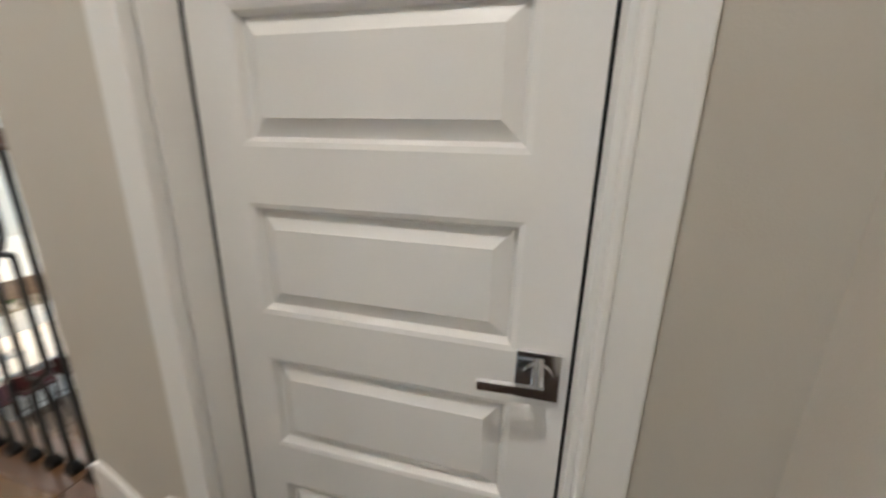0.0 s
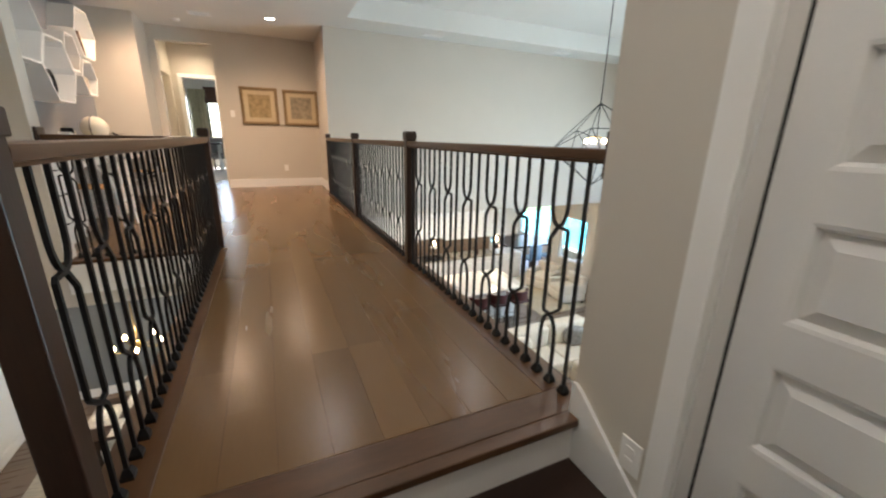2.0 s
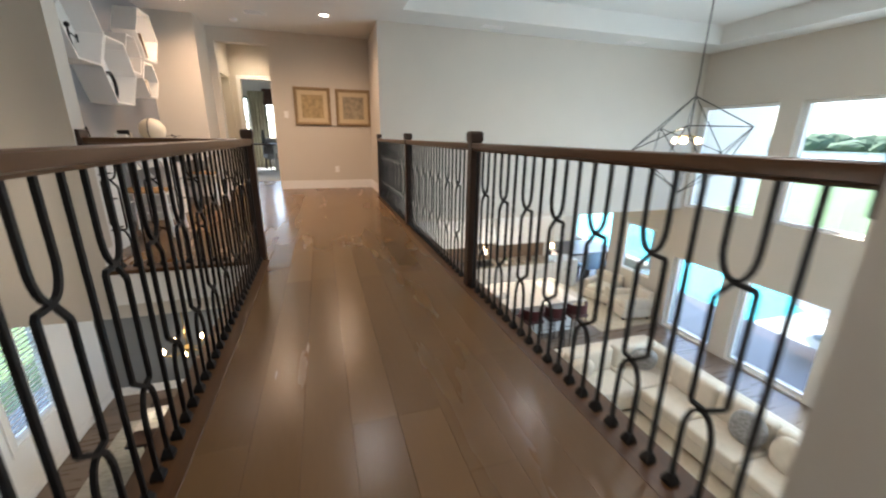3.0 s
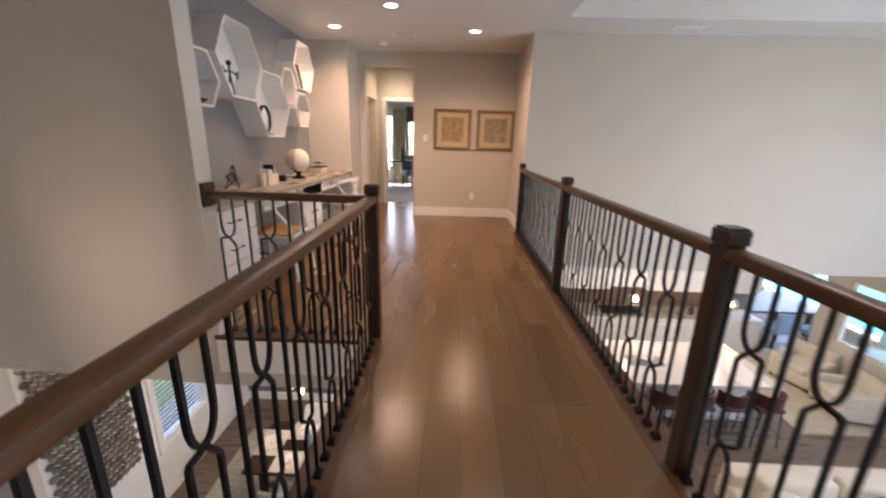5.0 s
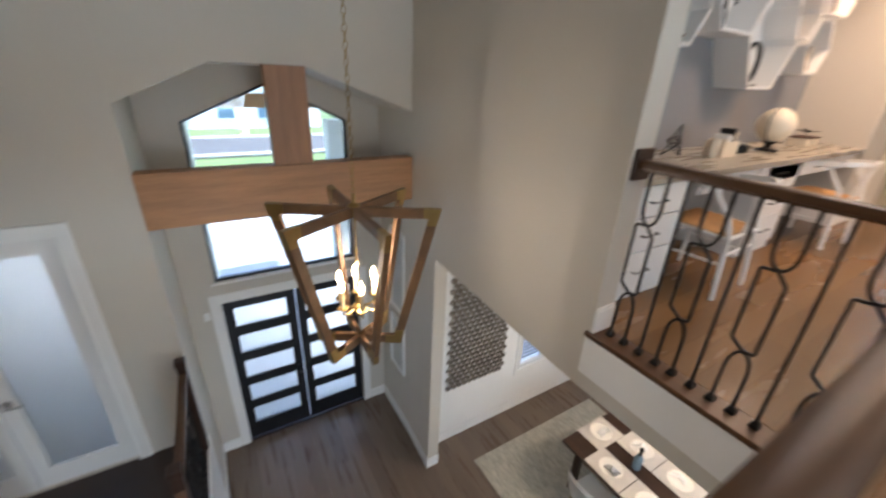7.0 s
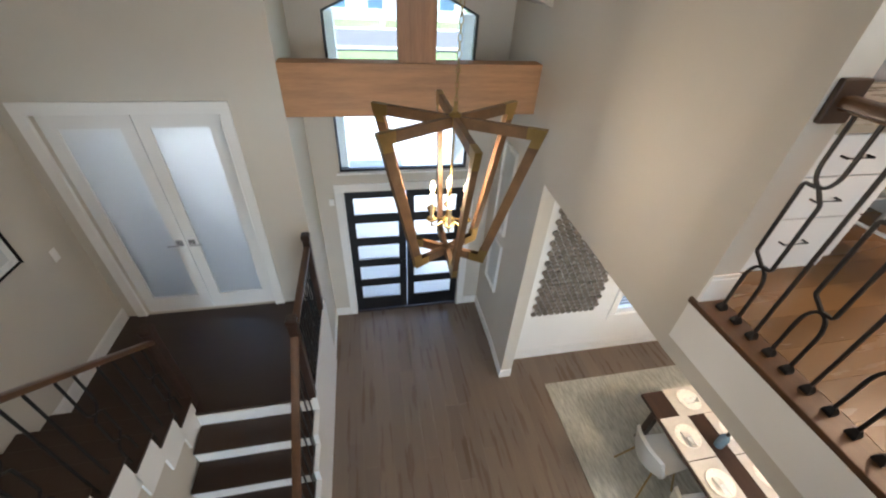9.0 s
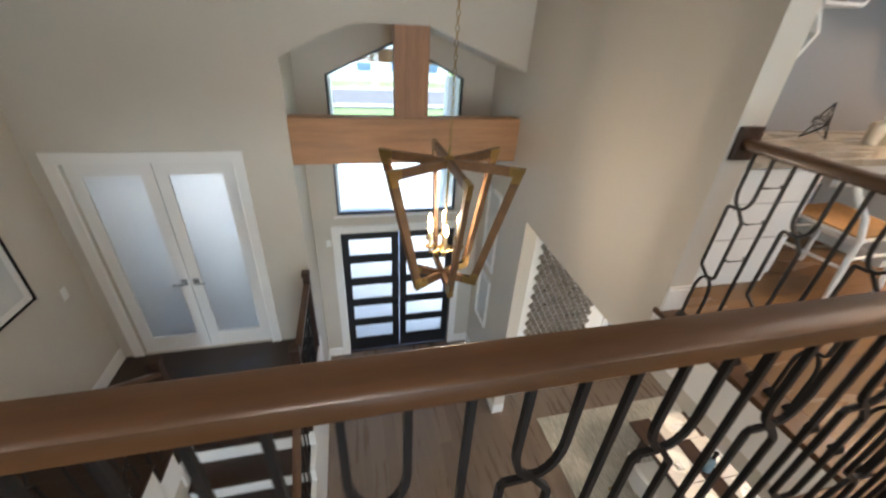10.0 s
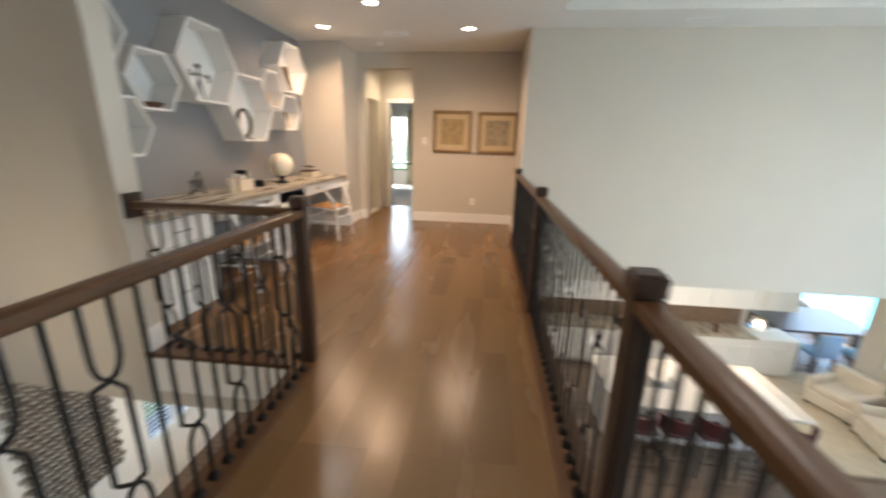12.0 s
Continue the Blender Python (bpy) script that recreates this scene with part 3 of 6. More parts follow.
# frosted double doors on the middle landing
for x0, x1, s in ((-1.105, -0.44, 1), (-0.43, 0.235, -1)):
    d = thing("door_study", "white door with a tall frosted glass pane, closed", "door", "frosted double doors")
    d["kind"] = "structure"
    bm = bmesh.new()
    y0, y1, z0, z1, st = -4.43, -4.39, ML + 0.006, 0.10, 0.105
    box(bm, x0, x0 + st, y0, y1, z0, z1)
    box(bm, x1 - st, x1, y0, y1, z0, z1)
    box(bm, x0 + st, x1 - st, y0, y1, z1 - 0.11, z1)
    box(bm, x0 + st, x1 - st, y0, y1, z0, z0 + 0.20)
    part("frame", bm, DOORW, d)
    boxpart("pane", (x0 + st, x1 - st, -4.416, -4.406, z0 + 0.20, z1 - 0.11), ETCHED, d, "frosted glass pane")
    lever(d, (x1 - 0.052) if s > 0 else (x0 + 0.052), y1, ML + 0.93, -s, 1, 0.062)
casing("trim_study_doors", "y", -4.36, 1, -1.115, 0.245, ML, 0.115, 0.10)
# study beyond the frosted doors
boxpart("rosette", (-0.970, -0.956, NY - 0.032, NY + 0.06, RT - 0.095, RT + 0.05), NEWEL, bpy.data.objects["bridge_railing"], "square walnut wall rosette", 0.004)
slab("floor_study", (-1.58, XE, -8.0, -4.5, ML - 0.2, ML), DARK, "dim study floor", "floor")
wall("wall_study_south", "y", -8.15, -8.0, -1.58, 3.0, ML, 0.6, [(-1.5, 0.4, -2.0, 0.4)], label="study wall with a window")
wall("wall_study_west", "x", -1.645, -1.505, -8.0, -5.25, G, C, label="study side wall")
wall("wall_study_east", "x", XE, XE + 0.15, -8.0, -5.4, ML, 0.6, label="study side wall")
tagged(boxpart("ceiling_study", (-1.50, XE + 0.15, -8.15, -4.5, 0.5, 0.6), CEIL), "white study ceiling", "ceiling", kind="structure")

# black front doors
for x0, x1, hx in ((-2.842, -2.055, -2.79), (-3.645, -2.858, -2.91)):
    d = thing("door_front", "black front door with five frosted horizontal panes, closed", "door", "front doors", (FX, 0, FZ))
    d["kind"] = "structure"
    z0, z1, y0, y1 = G - FZ + 0.01, -1.225, -5.345, -5.30
    bm = bmesh.new()
    xa, xb = x0 + 0.10, x1 - 0.10
    box(bm, x0, xa, y0, y1, z0, z1)
    box(bm, xb, x1, y0, y1, z0, z1)
    ph, gap = 0.262, 0.125
    z = z1 - 0.125
    edges = [z1]
    panes = []
    for i in range(5):
        panes.append((z - ph, z))
        edges += [z, z - ph]
        z -= ph + gap
    edges.append(z0)
    for k in range(0, len(edges), 2):
        box(bm, xa, xb, y0, y1, edges[k + 1], edges[k])
    part("frame", bm, BLACKM, d)
    for a, b in panes:
        boxpart("pane", (xa, xb, -5.328, -5.318, a, b), FROST, d, "frosted glass pane")
    bm = bmesh.new()
    for zz, r in ((-2.42, 0.028), (-2.56, 0.026)):
        tube(bm, [(hx, y1, zz), (hx, y1 + 0.035, zz)], r, 14)
    part("door_handle", bm, BLACKM, d, "black round lock and knob")
casing("trim_front_door", "y", -5.25, 1, -3.65 + FX, -2.05 + FX, G, -1.215 + FZ, 0.11)

# gabled window over the entrance
w = thing("window_entry", "gabled picture window with a thin black frame", "window", "", (FX, 0, FZ))
w["kind"] = "structure"
outer = [(-2.04, -0.96), (-2.04, 0.74), (-2.80, 1.09), (-2.86, 1.09), (-3.62, 0.74), (-3.62, -0.96)]
inner = [(-2.065, -0.935), (-2.065, 0.725), (-2.806, 1.062), (-2.854, 1.062), (-3.595, 0.725), (-3.595, -0.935)]
bm = bmesh.new()
n = len(outer)
for i in range(n):
    j = (i + 1) % n
    prism(bm, [outer[i], outer[j], inner[j], inner[i]], "y", -5.35, -5.29)
part("window_frame", bm, BLACKM, w)
bm = bmesh.new()
prism(bm, inner, "y", -5.324, -5.318)
part("pane", bm, TINT, w).visible_shadow = False
boxpart("window_sill", (-3.66, -2.0, -5.29, -5.235, -0.985, -0.958), WHITE, w, "white sill", 0.004)


def window(name, x0, x1, z0, z1, yf, label, black=False, mid=None):
    """A window in a wall along x: frame, pane and an inside sill. yf is the inner wall face."""
    w = thing(name, label, "window")
    w["kind"] = "structure"
    m = BLACKM if black else WHITE
    f = 0.05
    for d in ((x0, x0 + f, z0, z1), (x1 - f, x1, z0, z1), (x0 + f, x1 - f, z0, z0 + f), (x0 + f, x1 - f, z1 - f, z1)):
        boxpart("window_frame", (d[0], d[1], yf + 0.05, yf + 0.12, d[2], d[3]), m, w, bev=0.004)
    if mid:
        boxpart("mullion", (x0 + f, x1 - f, yf + 0.06, yf + 0.11, mid - 0.02, mid + 0.02), m, w)
    p = boxpart("pane", (x0 + f, x1 - f, yf + 0.082, yf + 0.088, z0 + f, z1 - f), CLEAR, w)
    p.visible_shadow = False
    return w


for i, (a, b, c, d) in enumerate(NWIN):
    window("window_great_room_%d" % (i + 1), a, b, c, d, 7.36, "tall white-framed great room window" if i < 3 else "white-framed floor-length great room window")
window("window_nook", -13.6, -9.7, -2.9, -0.9, 9.45, "wide breakfast nook window")
window("window_kitchen", -8.80, -7.75, -2.45, -1.15, 7.45, "small white-framed kitchen window")

# crossed cedar beams in the arch
b = thing("entry_beam", "honey-stained cedar cross beam and post in the entry arch", "beam", "", (FX, -0.01, FZ))
boxpart("beam", (-4.02, -1.722, -4.50, -4.335, 0.025, 0.465), BEAM, b, "", 0.006)
boxpart("post", (-3.022, -2.702, -4.47, -4.345, 0.465, 1.245), POST, b, "", 0.006)

# ---- baseboards ----
def baseboard(x0, x1, y0, y1, z, h=0.155):
    bm = bmesh.new()
    box(bm, x0, x1, y0, y1, z, z + h - 0.02)
    dx, dy = abs(x1 - x0), abs(y1 - y0)
    box(bm, x0 + (0.004 if dx < dy else 0), x1 - (0.004 if dx < dy else 0), y0 + (0.004 if dy < dx else 0), y1 - (0.004 if dy < dx else 0), z + h - 0.02, z + h)
    return tagged(part("baseboard", bm, WHITE), "white painted baseboard", "baseboard", kind="structure")


for d in ((-8.319, -8.302, -1.09, 0.60, 0), (-8.319, -8.302, -1.998, -1.90, 0), (-8.30, -7.25, 0.583, 0.599, 0), (-7.649, -7.632, -2.62, -1.984, 0), (-8.30, -7.632, -1.999, -1.983, 0),
          (-3.949, -3.801, -1.899, -1.882, 0),
          (-3.919, -3.902, -5.24, -4.36, G), (-4.038, -3.874, -3.769, -3.752, G), (-7.49, -4.055, -4.029, -4.012, G), (-7.509, -7.49, -4.01, 0.44, G),
          (-1.662, -1.646, -5.24, -4.36, G), (XE - 0.017, XE - 0.001, -4.34, -3.03, ML), (-3.91, -3.69, -5.249, -5.232, G), (-1.86, -1.663, -5.249, -5.232, G),
          (0.265, XE - 0.001, 0.513, 0.529, TL), (XE - 0.017, XE - 0.001, -0.78, 0.512, TL)):
    baseboard(*d)
bb = baseboard(-3.919, -3.902, -4.359, -3.7695, G)
for v in bb.data.vertices:
    v.co.x += SKEW * (v.co.y + 4.36)
boxpart("fascia", (-3.799, -3.788, -1.915, -0.94, -0.27, -0.031), WHITE, None)
tagged(bpy.data.objects["fascia"], "white fascia board under the alcove edge", "trim", kind="structure")


# ---- lamps of the place ----
CANDLE = glow("warm_bulb", (1.0, 0.72, 0.38), 3.0)
LENS = glow("downlight_lens", (1.0, 0.90, 0.76), 2.0)
IVORY = material("ivory_candle_sleeve", (0.72, 0.62, 0.42), 0.5, vary=0.06)


def lamp(kind, at, power, color=(1.0, 0.80, 0.58), size=0.05, angle=150):
    l = new("lamp", bpy.data.lights.new("lamp", kind))
    l.data.energy, l.data.color, l.data.shadow_soft_size = power, color, size
    if kind == "SPOT":
        l.data.spot_size, l.data.spot_blend = radians(angle), 1.0
    l.location = at
    return l


def downlight_model(x, y, z):
    d = thing("downlight", "round white recessed ceiling downlight, switched on", "ceiling light", "recessed downlights", (x, y, z))
    bm = bmesh.new()
    n = 24
    rings = [[bm.verts.new((r * math.cos(2 * math.pi * k / n), r * math.sin(2 * math.pi * k / n), zz)) for k in range(n)] for r, zz in ((0.088, 0.0), (0.086, -0.008), (0.070, -0.008), (0.062, -0.002))]
    for p, q in zip(rings, rings[1:]):
        for i in range(n):
            bm.faces.new((p[i], p[(i + 1) % n], q[(i + 1) % n], q[i]))
    part("trim_ring", bm, WHITE, d)
    bm = bmesh.new()
    lathe(bm, [(0.0, -0.004), (0.063, -0.004), (0.063, -0.001), (0.0, -0.001)], n=24)
    part("lens", bm, LENS, d, "glowing frosted lens")
    return d


DL = [(-6.97, -1.96, C, 14), (-6.16, -1.11, C, 14), (-7.09, -0.16, C, 14), (-4.3, 0.0, C, 8), (-1.95, 0.0, C, 11), (-0.15, -0.35, C, 13),
      (-5.35, -1.5, C, 8), (-4.64, 4.4, C + 0.32, 16), (-4.64, 2.2, C + 0.32, 16), (-2.6, 2.2, C + 0.32, 16), (-2.6, 4.6, C + 0.32, 16)]
first = None
for x, y, z, p in DL:
    if first is None:
        first = downlight_model(x, y, z)
    else:
        copy_thing(first, Matrix.Translation((x, y, z)))
    lamp("SPOT", (x, y, z - 0.03), p * (0.66 if x < -6 else 0.30), (1.0, 0.66, 0.40) if x < -6 else (1.0, 0.91, 0.79), 0.06, 155)
for x, y in ((-8.9, 1.6), (-8.9, 3.4), (-8.9, 5.2), (-11.2, 2.5), (-11.2, 5.0), (-6.3, -1.2)):
    copy_thing(first, Matrix.Translation((x, y, DC - 0.05 if y > 0.6 else DC)))
    lamp("SPOT", (x, y, DC - 0.09), 4 if y > 0.6 else 9, (1.0, 0.93, 0.84), 0.06, 155)

# foyer lantern: three crossed wooden frames round a brass candle cluster
LX, LY, LT, LB = -2.725, -2.58, 0.66, -0.135
lan = thing("lantern_chandelier", "wooden open-frame lantern chandelier with brass candle cluster, lit", "chandelier", at=(LX, LY, 0))
for ang in (30, 90, 150):
    bm = bmesh.new()
    t, b, k = 0.425, 0.225, 0.050
    pts = [(-t, LT), (t, LT), (b, LB), (-b, LB)]
    inn = [(-t + k * 1.25, LT - k), (t - k * 1.25, LT - k), (b - k * 0.7, LB + k), (-b + k * 0.7, LB + k)]
    for i in range(4):
        j = (i + 1) % 4
        prism(bm, [pts[i], pts[j], inn[j], inn[i]], "y", -0.013, 0.013)
    f = part("wood_frame", bm, LANT, lan)
    f.rotation_euler = (0, 0, radians(ang))
    for (px, pz), (qx, qz) in zip(pts, inn):
        bm = bmesh.new()
        cx, cz = (px + qx) / 2, (pz + qz) / 2
        s = 1 if px > 0 else -1
        up = 1 if pz > 0.3 else -1
        prism(bm, [(px + s * 0.002, pz + up * 0.002), (px - s * 0.085, pz + up * 0.002), (px - s * 0.085, pz - up * k), (qx, qz), (px - s * (0.021 if up > 0 else -0.02) - s * k, pz - up * 0.085), (px - s * (0.021 if up > 0 else -0.02), pz - up * 0.085)], "y", -0.015, 0.015)
        part("corner_plate", bm, BRASS, f, "aged brass corner plate")
bm = bmesh.new()
lathe(bm, [(0.0, LT - 0.05), (0.03, LT - 0.045), (0.03, LT + 0.008), (0.012, LT + 0.02), (0.009, LT + 0.06), (0.0, LT + 0.065)])
part("hub", bm, BRASS, lan, smooth=True)
bm = bmesh.new()
tube(bm, [(0, 0, 0.13), (0, 0, LT - 0.04)], 0.006, 10)
part("stem", bm, BRASS, lan, smooth=True)
bm = bmesh.new()
lathe(bm, [(0.0, 0.03), (0.012, 0.035), (0.02, 0.06), (0.035, 0.075), (0.035, 0.10), (0.018, 0.115), (0.012, 0.15), (0.0, 0.155)])
part("cluster_hub", bm, BRASS, lan, smooth=True)
for k in range(6):
    a = radians(60 * k + 20)
    c, s = math.cos(a), math.sin(a)
    r = 0.105
    bm = bmesh.new()
    tube(bm, [(0.02 * c, 0.02 * s, 0.09), (0.07 * c, 0.07 * s, 0.075), (r * c, r * s, 0.085), (r * c, r * s, 0.125)], 0.006, 8)
    lathe(bm, [(0.0, 0.118), (0.026, 0.122), (0.028, 0.13), (0.012, 0.132), (0.0, 0.133)], r * c, r * s, 14)
    arm = part("candle_arm", bm, BRASS, lan, smooth=True)
    bm = bmesh.new()
    lathe(bm, [(0.0, 0.13), (0.0105, 0.13), (0.0105, 0.225), (0.0, 0.226)], r * c, r * s, 12)
    part("candle_sleeve", bm, IVORY, arm, smooth=True)
    bm = bmesh.new()
    lathe(bm, [(0.0, 0.226), (0.009, 0.23), (0.0145, 0.25), (0.012, 0.27), (0.005, 0.292), (0.0, 0.30)], r * c, r * s, 12)
    part("bulb", bm, CANDLE, arm, "glowing flame bulb", smooth=True)
lamp("POINT", (LX, LY, 0.33), 1.4, (1.0, 0.84, 0.64), 0.05)
z = LT + 0.07
k = 0
links = bmesh.new()
while z < C - 0.05:
    pts = [Vector((0.009 * math.cos(a), 0, 0.019 * math.sin(a))) for a in [2 * math.pi * i / 10 for i in range(11)]]
    rot = Matrix.Rotation(radians(90 * (k % 2)), 3, "Z")
    tube(links, [rot @ p + Vector((0, 0, z)) for p in pts], 0.0022, 5)
    z += 0.031
    k += 1
part("chain", links, BRASS, lan, "long brass chain")
bm = bmesh.new()
lathe(bm, [(0.0, C - 0.045), (0.02, C - 0.04), (0.06, C - 0.02), (0.065, C - 0.001), (0.0, C - 0.001)], n=20)
part("canopy", bm, BRASS, lan, smooth=True)

# great room wire chandelier
wc = thing("wire_chandelier", "thin black wire geometric chandelier with clustered bulbs, lit", "chandelier", at=(-3.85, 3.42, 0))
bm = bmesh.new()
T = Vector((0, 0, 1.42))
Bt = Vector((0, 0, 0.42))
mid = [Vector((0.55 * math.cos(radians(72 * k + 20)), 0.55 * math.sin(radians(72 * k + 20)), 0.98 + 0.13 * (-1) ** k)) for k in range(5)]
low = [Vector((0.36 * math.cos(radians(72 * k + 56)), 0.36 * math.sin(radians(72 * k + 56)), 0.66)) for k in range(5)]
for k in range(5):
    for a, b in ((T, mid[k]), (mid[k], mid[(k + 1) % 5]), (mid[k], low[k]), (mid[(k + 1) % 5], low[k]), (low[k], Bt)):
        tube(bm, [a, b], 0.0055, 5)
part("wire_frame", bm, IRON, wc)
bm = bmesh.new()
tube(bm, [(0, 0, 1.0), (0, 0, C + 0.32)], 0.006, 6)
part("rod", bm, IRON, wc)
for k in range(5):
    a = radians(72 * k)
    bm = bmesh.new()
    tube(bm, [(0, 0, 1.03), (0.12 * math.cos(a), 0.12 * math.sin(a), 1.0)], 0.006, 6)
    arm = part("lamp_arm", bm, BRASS, wc)
    bm = bmesh.new()
    lathe(bm, [(0.0, 0.94), (0.02, 0.95), (0.028, 0.975), (0.015, 1.0), (0.0, 1.003)], 0.12 * math.cos(a), 0.12 * math.sin(a), 12)
    part("bulb", bm, CANDLE, arm, "glowing round bulb", smooth=True)
lamp("POINT", (-3.85, 3.42, 0.85), 2.0, (1.0, 0.8, 0.55), 0.05)

# dining chandelier
dc = thing("dining_chandelier", "small brass dining chandelier with clear glass shades, lit", "chandelier", at=(-5.65, -2.15, 0))
bm = bmesh.new()
tube(bm, [(0, 0, -1.62), (0, 0, DC)], 0.007, 8)
lathe(bm, [(0.0, -1.70), (0.03, -1.69), (0.045, -1.65), (0.02, -1.60), (0.0, -1.59)])
part("stem", bm, BRASS, dc, smooth=True)
for k in range(5):
    a = radians(72 * k + 10)
    c, s = math.cos(a), math.sin(a)
    bm = bmesh.new()
    tube(bm, [(0.03 * c, 0.03 * s, -1.66), (0.15 * c, 0.15 * s, -1.71), (0.24 * c, 0.24 * s, -1.68), (0.25 * c, 0.25 * s, -1.65)], 0.007, 8)
    arm = part("arm", bm, BRASS, dc, smooth=True)
    bm = bmesh.new()
    lathe(bm, [(0.0, -1.65), (0.018, -1.64), (0.026, -1.61), (0.012, -1.575), (0.0, -1.57)], 0.25 * c, 0.25 * s, 12)
    part("bulb", bm, CANDLE, arm, "glowing bulb", smooth=True)
lamp("POINT", (-5.65, -2.15, -1.45), 3.0, (1.0, 0.78, 0.5), 0.05)


def vent(x, y, z, lx, ly, n, along):
    v = thing("ceiling_vent", "white slatted ceiling air vent", "vent", "ceiling vents", (x, y, z))
    bm = bmesh.new()
    for d in ((-lx / 2, lx / 2, -ly / 2, -ly / 2 + 0.018), (-lx / 2, lx / 2, ly / 2 - 0.018, ly / 2), (-lx / 2, -lx / 2 + 0.018, -ly / 2 + 0.018, ly / 2 - 0.018), (lx / 2 - 0.018, lx / 2, -ly / 2 + 0.018, ly / 2 - 0.018)):
        box(bm, d[0], d[1], d[2], d[3], -0.010, 0)
    part("frame", bm, WHITE, v)
    boxpart("backing", (-lx / 2 + 0.018, lx / 2 - 0.018, -ly / 2 + 0.018, ly / 2 - 0.018, -0.002, 0), IRON, v, "dark duct backing")
    for i in range(n):
        if along == "y":
            u = -lx / 2 + 0.018 + (lx - 0.036) * (i + 0.5) / n
            boxpart("slat", (u - 0.0015, u + 0.0015, -ly / 2 + 0.018, ly / 2 - 0.018, -0.008, -0.003), WHITE, v)
        else:
            u = -ly / 2 + 0.018 + (ly - 0.036) * (i + 0.5) / n
            boxpart("slat", (-lx / 2 + 0.018, lx / 2 - 0.018, u - 0.004, u + 0.004, -0.008, -0.003), WHITE, v)


vent(-7.31, -1.11, C, 0.16, 0.30, 7, "y")
vent(-6.80, 2.39, C, 0.16, 0.36, 7, "y")
vent(-6.82, 5.2, C, 0.16, 0.36, 7, "y")
sd = thing("smoke_detector", "round white ceiling smoke detector", "smoke detector", at=(-7.78, -1.48, C))
bm = bmesh.new()
lathe(bm, [(0.0, -0.034), (0.045, -0.034), (0.058, -0.02), (0.062, 0.0), (0.0, 0.0)], n=20)
part("body", bm, WHITE, sd, smooth=True)
bm = bmesh.new()
lathe(bm, [(0.0, -0.038), (0.018, -0.038), (0.02, -0.034), (0.0, -0.034)], n=14)
part("test_button", bm, WHITE, sd)

# ---- desk alcove ----
TAUPE = material("taupe_desk_laminate", (0.31, 0.275, 0.22), 0.28, vary=0.05, scale=5, bump=0.02, fine=60, stretch=(0.4, 3, 1))
CABW = material("white_cabinet_paint", (0.74, 0.74, 0.73), 0.35, vary=0.025, scale=3, bump=0.02)
DZ = 0.80
desk = thing("desk", "long built-in taupe desk top with slim white drawers", "desk", at=(-5.8, -2.3, 0))
desk.matrix_basis = Matrix()
boxpart("desktop", (-7.645, -3.998, -2.638, -2.0, DZ - 0.04, DZ), TAUPE, desk, "glossy taupe desk top", 0.004)
boxpart("apron", (-7.645, -4.80, -2.638, -2.05, DZ - 0.17, DZ - 0.042), CABW, desk)
for x0, x1 in ((-5.55, -4.82), (-6.30, -5.57), (-7.05, -6.32), (-7.63, -7.07)):
    boxpart("drawer", (x0 + 0.005, x1 - 0.005, -2.05, -2.03, DZ - 0.165, DZ - 0.048), CABW, desk, "white slim drawer front", 0.003)
    bm = bmesh.new()
    c = (x0 + x1) / 2
    tube(bm, [(c - 0.06, -2.03, DZ - 0.105), (c - 0.06, -2.004, DZ - 0.105), (c + 0.06, -2.004, DZ - 0.105), (c + 0.06, -2.03, DZ - 0.105)], 0.005, 6)
    part("pull", bm, IRON, desk, "black bar pull")


def pedestal(x0, x1):
    p = thing("drawer_cabinet", "white three-drawer cabinet under the desk", "cabinet", "desk drawer cabinets", ((x0 + x1) / 2, -2.3, 0))
    h = (x1 - x0) / 2
    boxpart("body", (-h, h, -0.33, 0.25, 0.0, DZ - 0.042), CABW, p)
    for z0, z1 in ((0.08, 0.33), (0.34, 0.55), (0.56, 0.745)):
        d = boxpart("drawer", (-h + 0.006, h - 0.006, 0.25, 0.27, z0, z1), CABW, p, "", 0.003)
        bm = bmesh.new()
        zz = (z0 + z1) / 2
        tube(bm, [(-0.07, 0.27, zz), (-0.07, 0.298, zz), (0.07, 0.298, zz), (0.07, 0.27, zz)], 0.0055, 6)
        part("pull", bm, IRON, d, "black bar pull")
    return p


pedestal(-4.68, -4.0)
pedestal(-6.30, -5.72)

CHW = material("white_lacquered_wood", (0.80, 0.80, 0.79), 0.3, vary=0.03, scale=6, bump=0.02)
CORD = material("natural_woven_cord", (0.42, 0.235, 0.09), 0.75, vary=0.35, scale=18, bump=0.5, fine=140, stretch=(3, 1, 1))


